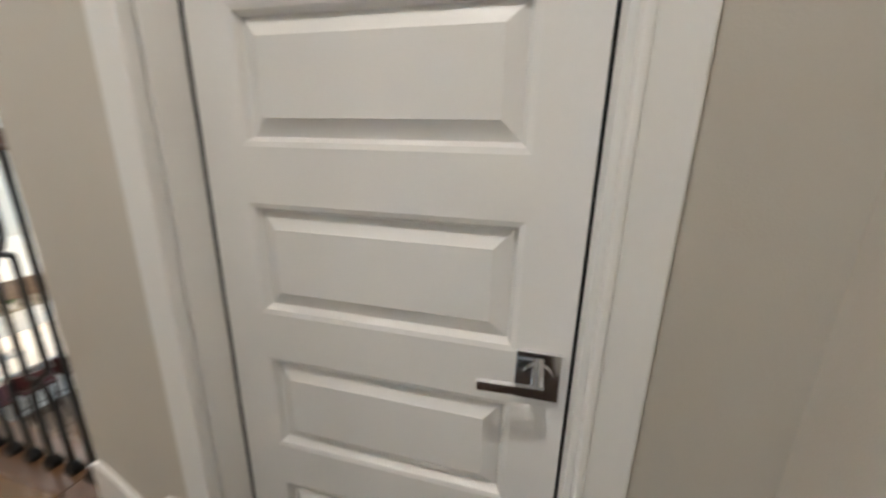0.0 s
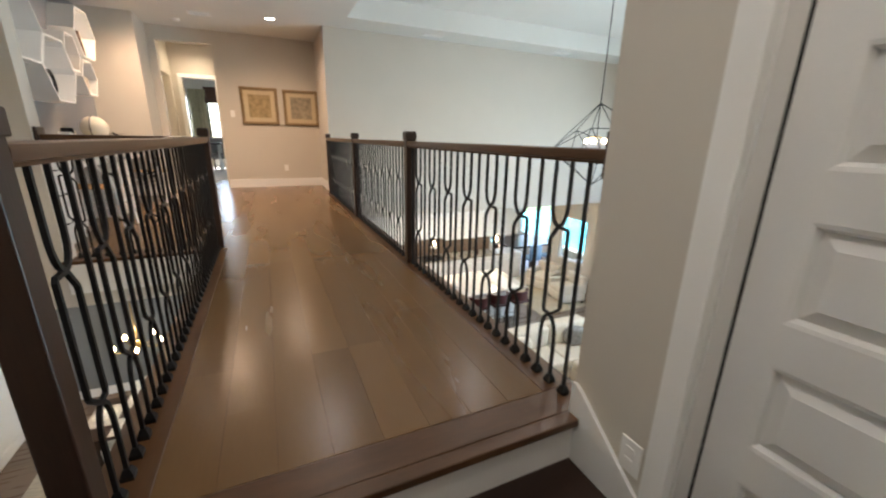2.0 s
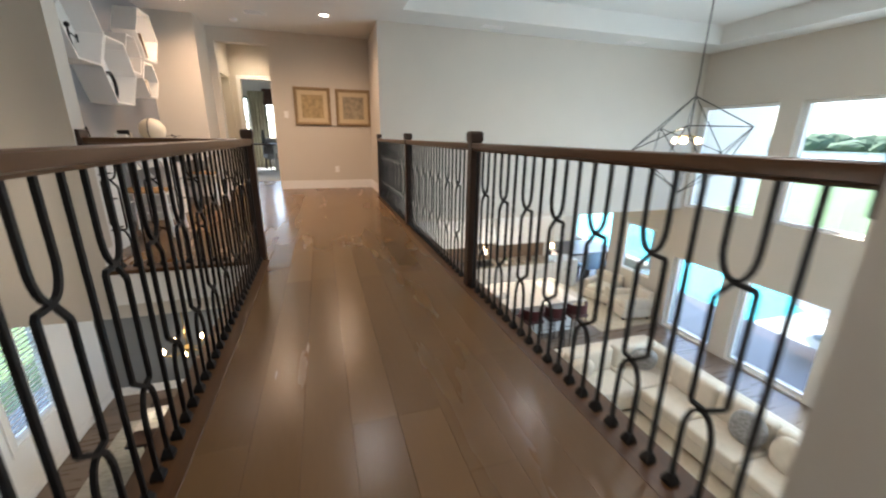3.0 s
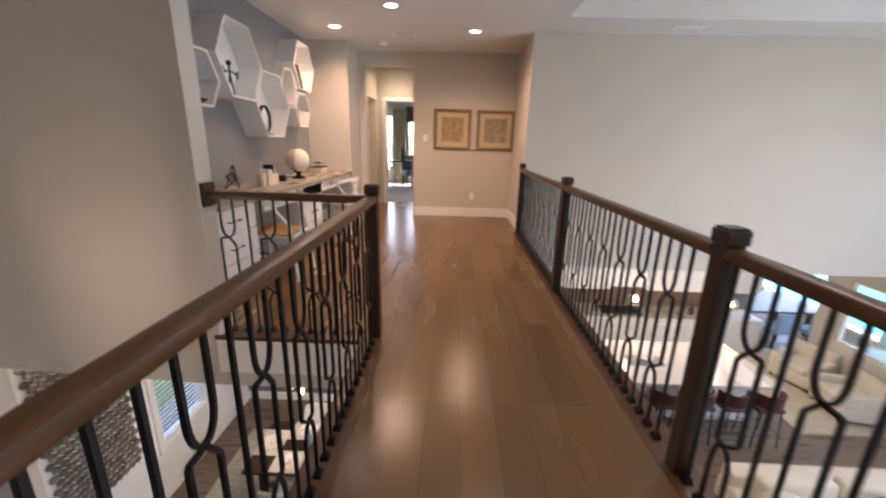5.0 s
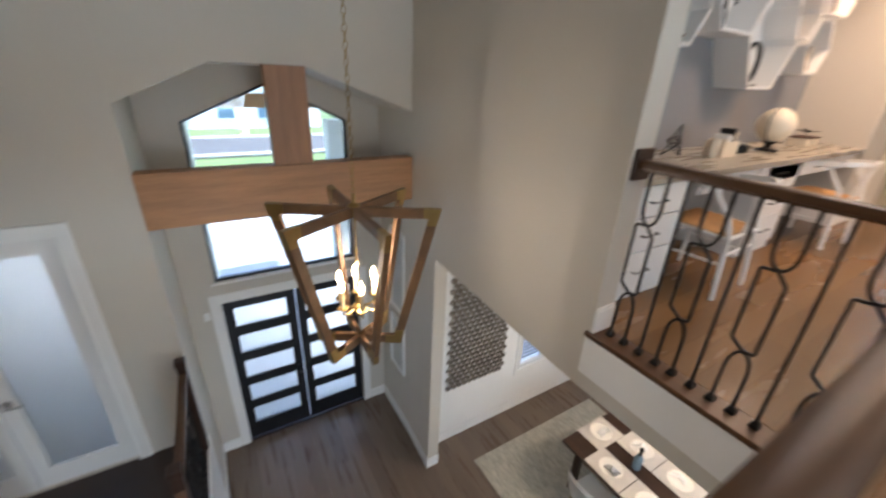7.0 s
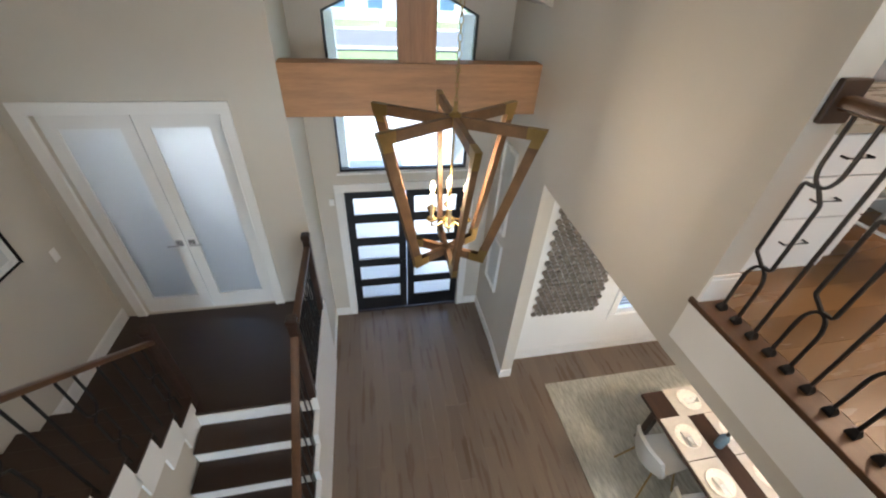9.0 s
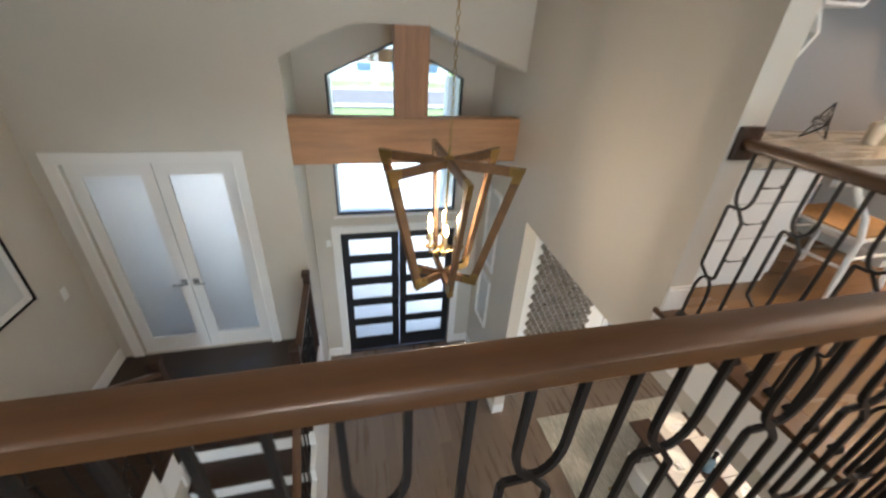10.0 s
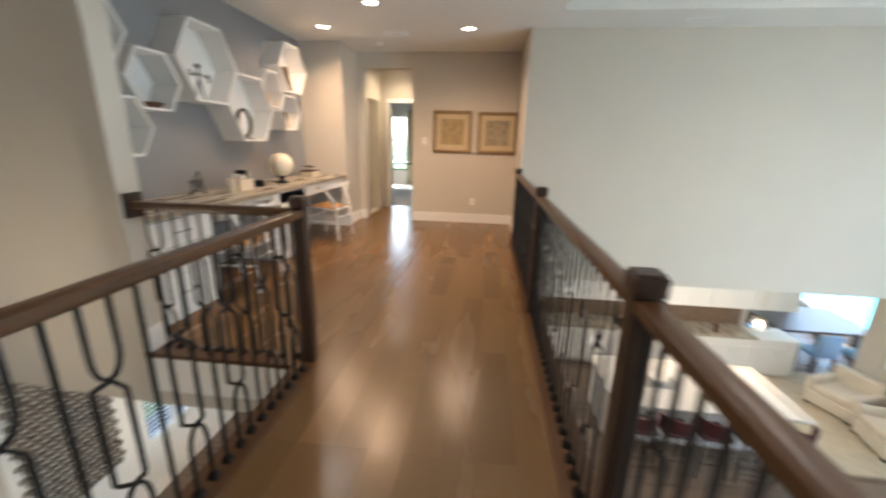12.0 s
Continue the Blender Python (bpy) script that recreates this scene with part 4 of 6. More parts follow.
def wishbone(x, y, rz):
    c = thing("wishbone_chair", "white wishbone chair with a woven natural cord seat", "chair", "desk chairs", pose(x, y, 0, 0, 0, rz))
    def leg(pts, n, r=0.016):
        bm = bmesh.new()
        tube(bm, pts, r, 8)
        return part(n, bm, CHW, c, smooth=True)
    for s in (-1, 1):
        leg([(s * 0.235, 0.22, 0), (s * 0.22, 0.21, 0.25), (s * 0.215, 0.205, 0.44)], "leg")
        leg([(s * 0.215, -0.22, 0), (s * 0.205, -0.20, 0.25), (s * 0.20, -0.19, 0.42), (s * 0.215, -0.165, 0.53), (s * 0.245, -0.10, 0.63), (s * 0.262, -0.06, 0.71)], "leg", 0.0165)
        leg([(s * 0.225, 0.21, 0.24), (s * 0.205, -0.20, 0.24)], "stretcher", 0.010)
        leg([(s * 0.215, 0.205, 0.43), (s * 0.20, -0.19, 0.41)], "seat_rail", 0.013)
    leg([(-0.22, 0.21, 0.30), (0.22, 0.21, 0.30)], "stretcher", 0.010)
    leg([(-0.205, -0.195, 0.30), (0.205, -0.195, 0.30)], "stretcher", 0.010)
    leg([(-0.215, 0.205, 0.43), (0.215, 0.205, 0.43)], "seat_rail", 0.013)
    leg([(-0.20, -0.19, 0.41), (0.20, -0.19, 0.41)], "seat_rail", 0.013)
    top = [(0.275 * math.cos(radians(a)), -0.02 - 0.235 * math.sin(radians(a)) * 1.0, 0.72 + 0.03 * math.sin(radians(a))) for a in range(-14, 195, 13)]
    bm = bmesh.new()
    tube(bm, top, 0, flat=(0.019, 0.0125))
    part("top_rail", bm, CHW, c, "curved white top rail", smooth=True)
    bm = bmesh.new()
    tube(bm, [(0, -0.19, 0.41), (0, -0.205, 0.50), (0, -0.215, 0.56)], 0, flat=(0.024, 0.008))
    for s in (-1, 1):
        tube(bm, [(0, -0.213, 0.545), (s * 0.03, -0.225, 0.62), (s * 0.085, -0.232, 0.745)], 0, flat=(0.013, 0.008))
    part("splat", bm, CHW, c, "Y-shaped white splat")
    bm = bmesh.new()
    g = 8
    vs = [[bm.verts.new(((u / g - 0.5) * (0.41 + 0.03 * v / g), -0.185 + 0.385 * v / g, 0.432 - 0.022 * (1 - (2 * u / g - 1) ** 2) * (1 - (2 * v / g - 1) ** 2) + 0.018 * v / g)) for u in range(g + 1)] for v in range(g + 1)]
    for v in range(g):
        for u in range(g):
            bm.faces.new((vs[v][u], vs[v][u + 1], vs[v + 1][u + 1], vs[v + 1][u]))
    r = bmesh.ops.extrude_face_region(bm, geom=bm.faces[:])
    bmesh.ops.translate(bm, vec=(0, 0, -0.02), verts=[e for e in r["geom"] if isinstance(e, bmesh.types.BMVert)])
    part("seat", bm, CORD, c, "woven cord seat", smooth=True)
    return c


wishbone(-5.02, -2.0, 182)
wishbone(-6.93, -1.98, 174)


def hexshelf(x, z, w, h, depth=0.25, items=None):
    """A flat-topped hexagonal box shelf hung on the grey wall; w across the points, h across the flats."""
    s = thing("hexagon_shelf", "white hexagonal box shelf hung on the grey wall", "shelf", "hexagon shelves", (x, -2.64, z))
    o = [(-w / 2, 0), (-w / 4, h / 2), (w / 4, h / 2), (w / 2, 0), (w / 4, -h / 2), (-w / 4, -h / 2)]
    t = 0.018
    k = 1 - 2 * t / h
    i = [(a * k, b * k) for a, b in o]
    for j in range(6):
        bm = bmesh.new()
        n = (j + 1) % 6
        prism(bm, [o[j], o[n], i[n], i[j]], "y", 0.0015, depth)
        part("side_board", bm, CABW, s)
    bm = bmesh.new()
    prism(bm, i, "y", 0.0015, 0.012)
    part("back_board", bm, CABW, s)
    return (x, -2.64, z - h / 2 * k)


hexA = hexshelf(-4.75, 1.715, 0.53, 0.435)
hexB = hexshelf(-5.39, 1.945, 0.80, 0.665)
hexC = hexshelf(-6.00, 1.610, 0.80, 0.665)
hexD = hexshelf(-6.44, 1.865, 0.44, 0.41)
hexE = hexshelf(-6.98, 2.17, 0.70, 0.58)
hexF = hexshelf(-6.84, 1.63, 0.50, 0.42)
hexG = hexshelf(-4.42, 1.37, 0.50, 0.42)
hexshelf(-4.31, 2.0, 0.52, 0.43)

BLKM = material("black_metal_decor", (0.018, 0.018, 0.02), 0.4, metal=0.7, vary=0.2, bump=0.05)
BROWN = material("brown_leather_spine", (0.085, 0.036, 0.02), 0.5, vary=0.25, scale=20, bump=0.1)
CREAM = material("cream_ceramic", (0.70, 0.62, 0.50), 0.4, vary=0.08, scale=9, bump=0.03)
x, y, z = hexB
t = thing("metal_figure", "black wire figure sculpture on a small base", "sculpture", at=(x + 0.02, y + 0.14, z))
boxpart("base", (-0.09, 0.09, -0.035, 0.035, 0.001, 0.012), BLKM, t, bev=0.002)
bm = bmesh.new()
tube(bm, [(-0.05, 0, 0.01), (-0.03, 0, 0.10), (0, 0, 0.19), (0, 0, 0.27)], 0.008, 6)
tube(bm, [(0.05, 0, 0.01), (0.035, 0, 0.10), (0, 0, 0.19)], 0.008, 6)
tube(bm, [(-0.13, 0, 0.20), (-0.05, 0, 0.225), (0, 0, 0.235), (0.06, 0, 0.21), (0.10, 0, 0.235)], 0.007, 6)
tube(bm, [(-0.13, 0, 0.17), (-0.13, 0, 0.24)], 0.009, 6)
tube(bm, [(0.09, 0, 0.20), (0.105, 0, 0.255)], 0.008, 6)
part("wire_body", bm, BLKM, t)
bm = bmesh.new()
bmesh.ops.create_icosphere(bm, subdivisions=2, radius=0.024, matrix=Matrix.Translation((0, 0, 0.295)))
part("knob", bm, BLKM, t, smooth=True)
x, y, z = hexC
t = thing("ring_sculpture", "black metal ring sculpture on a flat base", "sculpture", at=(x + 0.02, y + 0.14, z))
boxpart("base", (-0.10, 0.10, -0.04, 0.04, 0.001, 0.014), BLKM, t, bev=0.003)
boxpart("neck", (-0.03, 0.03, -0.018, 0.018, 0.014, 0.04), BLKM, t)
bm = bmesh.new()
tube(bm, [(0.115 * math.cos(a), 0, 0.17 + 0.14 * math.sin(a)) for a in [2 * math.pi * k / 28 for k in range(29)]], 0, flat=(0.011, 0.014))
part("ring", bm, BLKM, t, smooth=True)
x, y, z = hexA
t = thing("wooden_bowl", "low brown wooden tray bowl", "bowl", at=(x, y + 0.14, z))
bm = bmesh.new()
lathe(bm, [(0.0, 0.001), (0.08, 0.001), (0.12, 0.03), (0.125, 0.042), (0.112, 0.04), (0.075, 0.015), (0.0, 0.012)], n=20)
part("bowl_body", bm, BROWN, t, smooth=True)
x, y, z = hexD
t = thing("shelf_vase", "small amber ribbed vase", "vase", at=(x, y + 0.13, z))
bm = bmesh.new()
lathe(bm, [(0.0, 0.001), (0.045, 0.001), (0.062, 0.05), (0.058, 0.11), (0.03, 0.15), (0.038, 0.175), (0.03, 0.172), (0.0, 0.14)], n=18)
part("vase_body", bm, material("amber_glaze", (0.45, 0.26, 0.08), 0.3, vary=0.15, scale=20), t, smooth=True)
for hx, n, lean in ((hexE, 1, 22), (hexF, 2, 12)):
    x, y, z = hx
    for k in range(n):
        b = thing("book", "dark brown hardback book leaning in the shelf", "book", "shelf books", pose(x - 0.03 + 0.05 * k, y + 0.13, z + 0.012, 0, lean, 0))
        hgt = 0.30 if hx is hexE else 0.19
        boxpart("cover", (-0.014, 0.014, -0.08, 0.08, 0, hgt), BROWN, b, bev=0.002)
        boxpart("pages", (-0.011, 0.011, -0.078, 0.083, 0.004, hgt - 0.004), CREAM, b, "cream page block")
x, y, z = hexG
t = thing("glass_beads", "small dark red bead garland", "ornament", at=(x, y + 0.13, z))
bm = bmesh.new()
for k in range(9):
    bmesh.ops.create_icosphere(bm, subdivisions=1, radius=0.017, matrix=Matrix.Translation((-0.08 + 0.02 * k, 0.02 * math.sin(k * 1.7), 0.018)))
part("beads", bm, material("dark_red_beads", (0.10, 0.015, 0.012), 0.3), t, smooth=True)

# desk things
t = thing("star_ornament", "open black wire star standing on the desk", "ornament", at=(-5.05, -2.42, DZ))
bm = bmesh.new()
pk = [Vector((0.12 * math.cos(radians(90 + 72 * k)), 0.03 * (-1) ** k, 0.12 + 0.12 * math.sin(radians(90 + 72 * k)))) for k in range(5)]
vl = [Vector((0.05 * math.cos(radians(126 + 72 * k)), 0.0, 0.12 + 0.05 * math.sin(radians(126 + 72 * k)))) for k in range(5)]
lift = -min(p.z for p in pk) + 0.006
for k in range(5):
    for a, b in ((pk[k], vl[k]), (vl[k], pk[(k + 1) % 5]), (vl[k], Vector((0, 0.05, 0.12))), (vl[k], Vector((0, -0.05, 0.12))), (pk[k], Vector((0, 0.05, 0.12)))):
        tube(bm, [a + Vector((0, 0, lift)), b + Vector((0, 0, lift))], 0.004, 5)
part("wire_star", bm, BLKM, t)
t = thing("desk_caddy", "grey-white desk caddy box holding papers and a phone", "organizer", at=(-5.50, -2.30, DZ))
bm = bmesh.new()
for d in ((-0.11, 0.11, -0.065, -0.057, 0, 0.11), (-0.11, 0.11, 0.057, 0.065, 0, 0.11), (-0.11, -0.102, -0.057, 0.057, 0, 0.11), (0.102, 0.11, -0.057, 0.057, 0, 0.11), (-0.102, 0.102, -0.057, 0.057, 0, 0.008)):
    box(bm, *d)
part("caddy_box", bm, CREAM, t)
for k, (u, h, mt) in enumerate(((-0.07, 0.17, CREAM), (-0.03, 0.20, BLKM), (0.0, 0.15, CHW), (0.035, 0.16, CHW), (0.07, 0.13, CREAM))):
    boxpart("paper_stack" if mt is not BLKM else "phone", (u - 0.013, u + 0.013, -0.05, 0.05, 0.009, h), mt, t, bev=0.002)
t = thing("pencil_cup", "cream pencil cup beside the caddy", "cup", at=(-5.33, -2.28, DZ))
bm = bmesh.new()
lathe(bm, [(0.0, 0.001), (0.035, 0.001), (0.04, 0.13), (0.036, 0.13), (0.031, 0.01), (0.0, 0.01)], n=18)
part("cup_body", bm, CREAM, t, smooth=True)
t = thing("tea_light_tin", "small dark round tin on the desk", "tin", at=(-5.86, -2.32, DZ))
bm = bmesh.new()
lathe(bm, [(0.0, 0.001), (0.05, 0.001), (0.055, 0.03), (0.05, 0.06), (0.035, 0.07), (0.0, 0.072)], n=18)
part("tin_body", bm, BLKM, t, smooth=True)
part("tin_lid", (lambda b: (lathe(b, [(0.0, 0.07), (0.03, 0.072), (0.03, 0.082), (0.0, 0.084)], n=14), b)[1])(bmesh.new()), CHROME, t)
t = thing("globe", "white desk globe on a dark turned stand", "globe", at=(-6.30, -2.30, DZ))
bm = bmesh.new()
lathe(bm, [(0.0, 0.001), (0.075, 0.001), (0.075, 0.012), (0.03, 0.03), (0.025, 0.05), (0.05, 0.075), (0.055, 0.085), (0.0, 0.085)], n=20)
part("stand", bm, BLKM, t, smooth=True)
bm = bmesh.new()
bmesh.ops.create_uvsphere(bm, u_segments=32, v_segments=20, radius=0.138, matrix=Matrix.Translation((0, 0, 0.21)))
part("sphere", bm, material("ivory_globe", (0.78, 0.70, 0.56), 0.4, vary=0.07, scale=14, bump=0.05), t, smooth=True)
bm = bmesh.new()
tube(bm, [(0.145 * math.cos(a), 0, 0.21 + 0.145 * math.sin(a)) for a in [math.pi * (1.5 + k / 14.0 * 0.92) - 0.0 for k in range(15)]], 0.005, 6)
part("meridian_arm", bm, BLKM, t)
t = thing("trinket_box", "pinkish wooden box with a small plane model", "box", at=(-7.15, -2.34, DZ))
boxpart("box_body", (-0.13, 0.13, -0.08, 0.08, 0.001, 0.075), CREAM, t, bev=0.004)
boxpart("box_lid", (-0.135, 0.135, -0.085, 0.085, 0.076, 0.09), BROWN, t, bev=0.003)
bm = bmesh.new()
tube(bm, [(-0.07, 0, 0.13), (0.08, 0, 0.15)], 0.014, 8)
box(bm, -0.01, 0.03, -0.09, 0.09, 0.138, 0.144)
tube(bm, [(0, 0, 0.09), (0, 0, 0.135)], 0.004, 6)
part("plane_model", bm, BLKM, t)


# ---- pictures ----
FRAMEG = material("champagne_gilt_frame", (0.30, 0.21, 0.115), 0.38, metal=0.5, vary=0.25, scale=25, bump=0.15)
MATB = material("linen_picture_mat", (0.56, 0.46, 0.30), 0.8, vary=0.06, scale=20, bump=0.1)
PRINT = material("sepia_map_print", (0.36, 0.27, 0.14), 0.7, vary=0.5, scale=16, bump=0.0, fine=70)
PRINT2 = material("grey_sepia_map_print", (0.33, 0.28, 0.20), 0.7, vary=0.5, scale=14, bump=0.0, fine=70)


def framed(name, label, y0, y1, z0, z1, x, art, fm=None, fw=0.055, mw=0.075, sx=1, group=""):
    p = thing(name, label, "picture", group)
    d = sx
    for a in ((y0, y1, z1 - fw, z1), (y0, y1, z0, z0 + fw), (y0, y0 + fw, z0 + fw, z1 - fw), (y1 - fw, y1, z0 + fw, z1 - fw)):
        bm = bmesh.new()
        box(bm, x + d * 0.002, x + d * 0.024, a[0], a[1], a[2], a[3], 0.004)
        w = min(a[1] - a[0], a[3] - a[2]) * 0.3
        if a[1] - a[0] > a[3] - a[2]:
            box(bm, x + d * 0.02, x + d * 0.034, a[0] + 0.01, a[1] - 0.01, a[2] + w, a[3] - w, 0.004)
        else:
            box(bm, x + d * 0.02, x + d * 0.034, a[0] + w, a[1] - w, a[2] - 0.02, a[3] + 0.02, 0.004)
        part("frame_side", bm, fm or FRAMEG, p)
    boxpart("mat_board", (x + d * 0.002, x + d * 0.012, y0 + fw, y1 - fw, z0 + fw, z1 - fw), MATB if fm is None else CHW, p)
    i = fw + mw
    boxpart("print", (x + d * 0.012, x + d * 0.0145, y0 + i, y1 - i, z0 + i, z1 - i), art, p, "aged printed sheet")
    return p


framed("framed_map", "square sepia map print in a gilt frame", -0.745, -0.115, 1.15, 1.805, -8.32, PRINT, group="hall pictures")
framed("framed_map", "square greyish map print in a gilt frame", -0.025, 0.61, 1.145, 1.795, -8.32, PRINT2, group="hall pictures")
PALE = material("pale_abstract_print", (0.62, 0.64, 0.64), 0.7, vary=0.12, scale=4)
framed("framed_print", "pale print in a slim white frame beside the front door", -4.92, -4.50, -1.50, -0.40, -3.92, PALE, CHW, 0.02, 0.05, group="entry prints")
framed("framed_print", "pale print in a slim white frame beside the front door", -4.92, -4.50, -2.45, -1.65, -3.92, PALE, CHW, 0.02, 0.05, group="entry prints")
framed("framed_print", "grey abstract print in a thin black frame", -3.75, -3.1, -0.83, -0.2, XE, PALE, BLKM, 0.012, 0.06, sx=-1)
t = thing("door_chime", "small white door sensor box on the entry wall", "sensor", at=(-1.82, -5.25, -1.30))
boxpart("box_body", (-0.03, 0.03, 0, 0.025, -0.045, 0.045), WHITE, t, bev=0.004)

# ---- dining room ----
DISC = material("dark_bronze_disc", (0.26, 0.225, 0.195), 0.30, metal=0.75, vary=0.4, scale=8, rnd=0.9, bump=0.05)
DISCB = material("pale_disc_rim", (0.60, 0.56, 0.52), 0.4, vary=0.1)
art = thing("disc_wall_art", "wall panel of many dark bronze dished discs with pale rims", "wall art", at=(-4.735, -4.03, -1.55))
bm = bmesh.new()
n = 12
prof = [(0.0, 0.012), (0.018, 0.016), (0.030, 0.027), (0.036, 0.030), (0.038, 0.012)]
rings = [[bm.verts.new((r * math.cos(2 * math.pi * k / n), d, r * math.sin(2 * math.pi * k / n))) for k in range(n)] for r, d in prof[1:]]
for p, q in zip(rings, rings[1:]):
    for k in range(n):
        bm.faces.new((p[k], p[(k + 1) % n], q[(k + 1) % n], q[k]))
bm.faces.new(rings[0])
DM = mesh(bm, "disc", DISC)
cols, rows = 11, 26
for r in range(rows):
    for c in range(cols):
        obj("disc", DM, art, Matrix.Translation((-0.44 + c * 0.0835 + (0.0417 if r % 2 else 0), 0, 0.93 - r * 0.0725)))
for c in range(cols):
    boxpart("backing_rod", (-0.446 + c * 0.0835, -0.434 + c * 0.0835, 0.001, 0.012, -0.90, 0.96), DISCB, art)

SHUT = material("white_shutter_paint", (0.80, 0.82, 0.83), 0.4, vary=0.03)
w = window("window_dining", -6.42, -5.54, -2.62, -0.90, -4.18, "white-framed dining room window")
s = thing("plantation_shutter", "white louvred plantation shutter over the dining window", "shutter")
for x0, x1 in ((-5.98, -5.54), (-6.42, -5.98)):
    for d in ((x0, x0 + 0.03, -2.62, -0.90), (x1 - 0.03, x1, -2.62, -0.90), (x0 + 0.03, x1 - 0.03, -2.62, -2.57), (x0 + 0.03, x1 - 0.03, -0.95, -0.90)):
        boxpart("stile", (d[0], d[1], -4.055, -4.035, d[2], d[3]), SHUT, s)
    for k in range(26):
        z = -2.54 + k * 0.0622
        bm = bmesh.new()
        prism(bm, [(-4.07, z - 0.020), (-4.064, z - 0.024), (-4.025, z + 0.020), (-4.031, z + 0.024)], "x", x0 + 0.032, x1 - 0.032)
        part("slat", bm, SHUT, s)
casing("trim_dining_window", "y", -4.03, 1, -6.42, -5.54, -2.62, -0.90, 0.09, "white painted window casing", sill=True)

WENGE = material("dark_wenge_table", (0.040, 0.021, 0.014), 0.32, vary=0.35, scale=6, bump=0.05, fine=60, stretch=(3, 0.4, 1))
PLACE = material("ivory_placemat", (0.55, 0.51, 0.47), 0.8, vary=0.08, scale=14, bump=0.2, fine=300)
CHINA = material("white_china", (0.80, 0.76, 0.70), 0.18, vary=0.05, scale=60)
NAP = material("white_napkin", (0.74, 0.72, 0.70), 0.85, vary=0.08, scale=12, bump=0.2)
TZ = G + 0.76
tab = thing("dining_table", "long dark wenge dining table set for a meal", "table", at=(-5.62, -1.60, G))
boxpart("tabletop", (-0.445, 0.445, -1.22, 1.22, 0.72, 0.76), WENGE, tab, bev=0.005)
for sx in (-1, 1):
    for sy in (-1, 1):
        boxpart("leg", (sx * 0.30 - 0.035, sx * 0.30 + 0.035, sy * 1.05 - 0.035, sy * 1.05 + 0.035, 0, 0.719), WENGE, tab)


def placemat(x, y, rz):
    p = thing("placemat", "ivory woven placemat on the dining table", "placemat", "placemats", pose(x, y, TZ, 0, 0, rz))
    bm = bmesh.new()
    box(bm, -0.165, 0.165, -0.22, 0.22, 0.0005, 0.004)
    part("cloth", bm, PLACE, p)
    d = thing("plate", "white china plate with a folded napkin", "plate", "plates", pose(x, y, TZ + 0.004, 0, 0, rz))
    bm = bmesh.new()
    lathe(bm, [(0.0, 0.001), (0.07, 0.001), (0.105, 0.012), (0.130, 0.018), (0.128, 0.021), (0.10, 0.016), (0.068, 0.006), (0.0, 0.006)], n=28)
    part("dish", bm, CHINA, d, smooth=True)
    bm = bmesh.new()
    for k in range(14):
        a = 2 * math.pi * k / 14
        bmesh.ops.create_icosphere(bm, subdivisions=1, radius=0.006, matrix=Matrix.Translation((0.114 * math.cos(a), 0.114 * math.sin(a), 0.017)) @ Matrix.Diagonal((1, 1, 0.4, 1)))
    part("rim_dots", bm, FRAMEG, d, "small gilt rim dots")
    bm = bmesh.new()
    rng = random.Random(int(abs(x * 1000 + y * 100)))
    for k in range(5):
        a = rng.uniform(-0.6, 0.6)
        tube(bm, [(-0.01 + 0.012 * k, -0.05, 0.012), (0.012 * k * math.cos(a), 0.02, 0.045 + 0.012 * rng.random()), (0.03 * math.sin(a) + 0.02 * k - 0.03, 0.10, 0.015 + 0.01 * rng.random())], 0.013, 6)
    part("napkin", bm, NAP, d, "crumpled white napkin", smooth=True)


for y in (-2.29, -1.84, -1.38):
    placemat(-5.36, y, 0)
    placemat(-5.89, y + 0.02, 180)
placemat(-5.66, -2.66, 90)
t = thing("blue_bottle", "frosted blue glass bottle with a dark neck", "bottle", at=(-5.62, -2.16, TZ))
bm = bmesh.new()
lathe(bm, [(0.0, 0.001), (0.042, 0.001), (0.046, 0.02), (0.046, 0.15), (0.03, 0.19), (0.02, 0.205), (0.0, 0.206)], n=20)
part("glass_body", bm, material("blue_grey_glass", (0.13, 0.20, 0.25), 0.2, vary=0.15, scale=20), t, smooth=True)
bm = bmesh.new()
lathe(bm, [(0.0, 0.2), (0.02, 0.2), (0.018, 0.27), (0.024, 0.28), (0.02, 0.30), (0.0, 0.30)], n=16)
part("neck", bm, BLKM, t, smooth=True)

SHELL = material("white_shell_upholstery", (0.68, 0.66, 0.63), 0.55, vary=0.05, scale=10, bump=0.1)


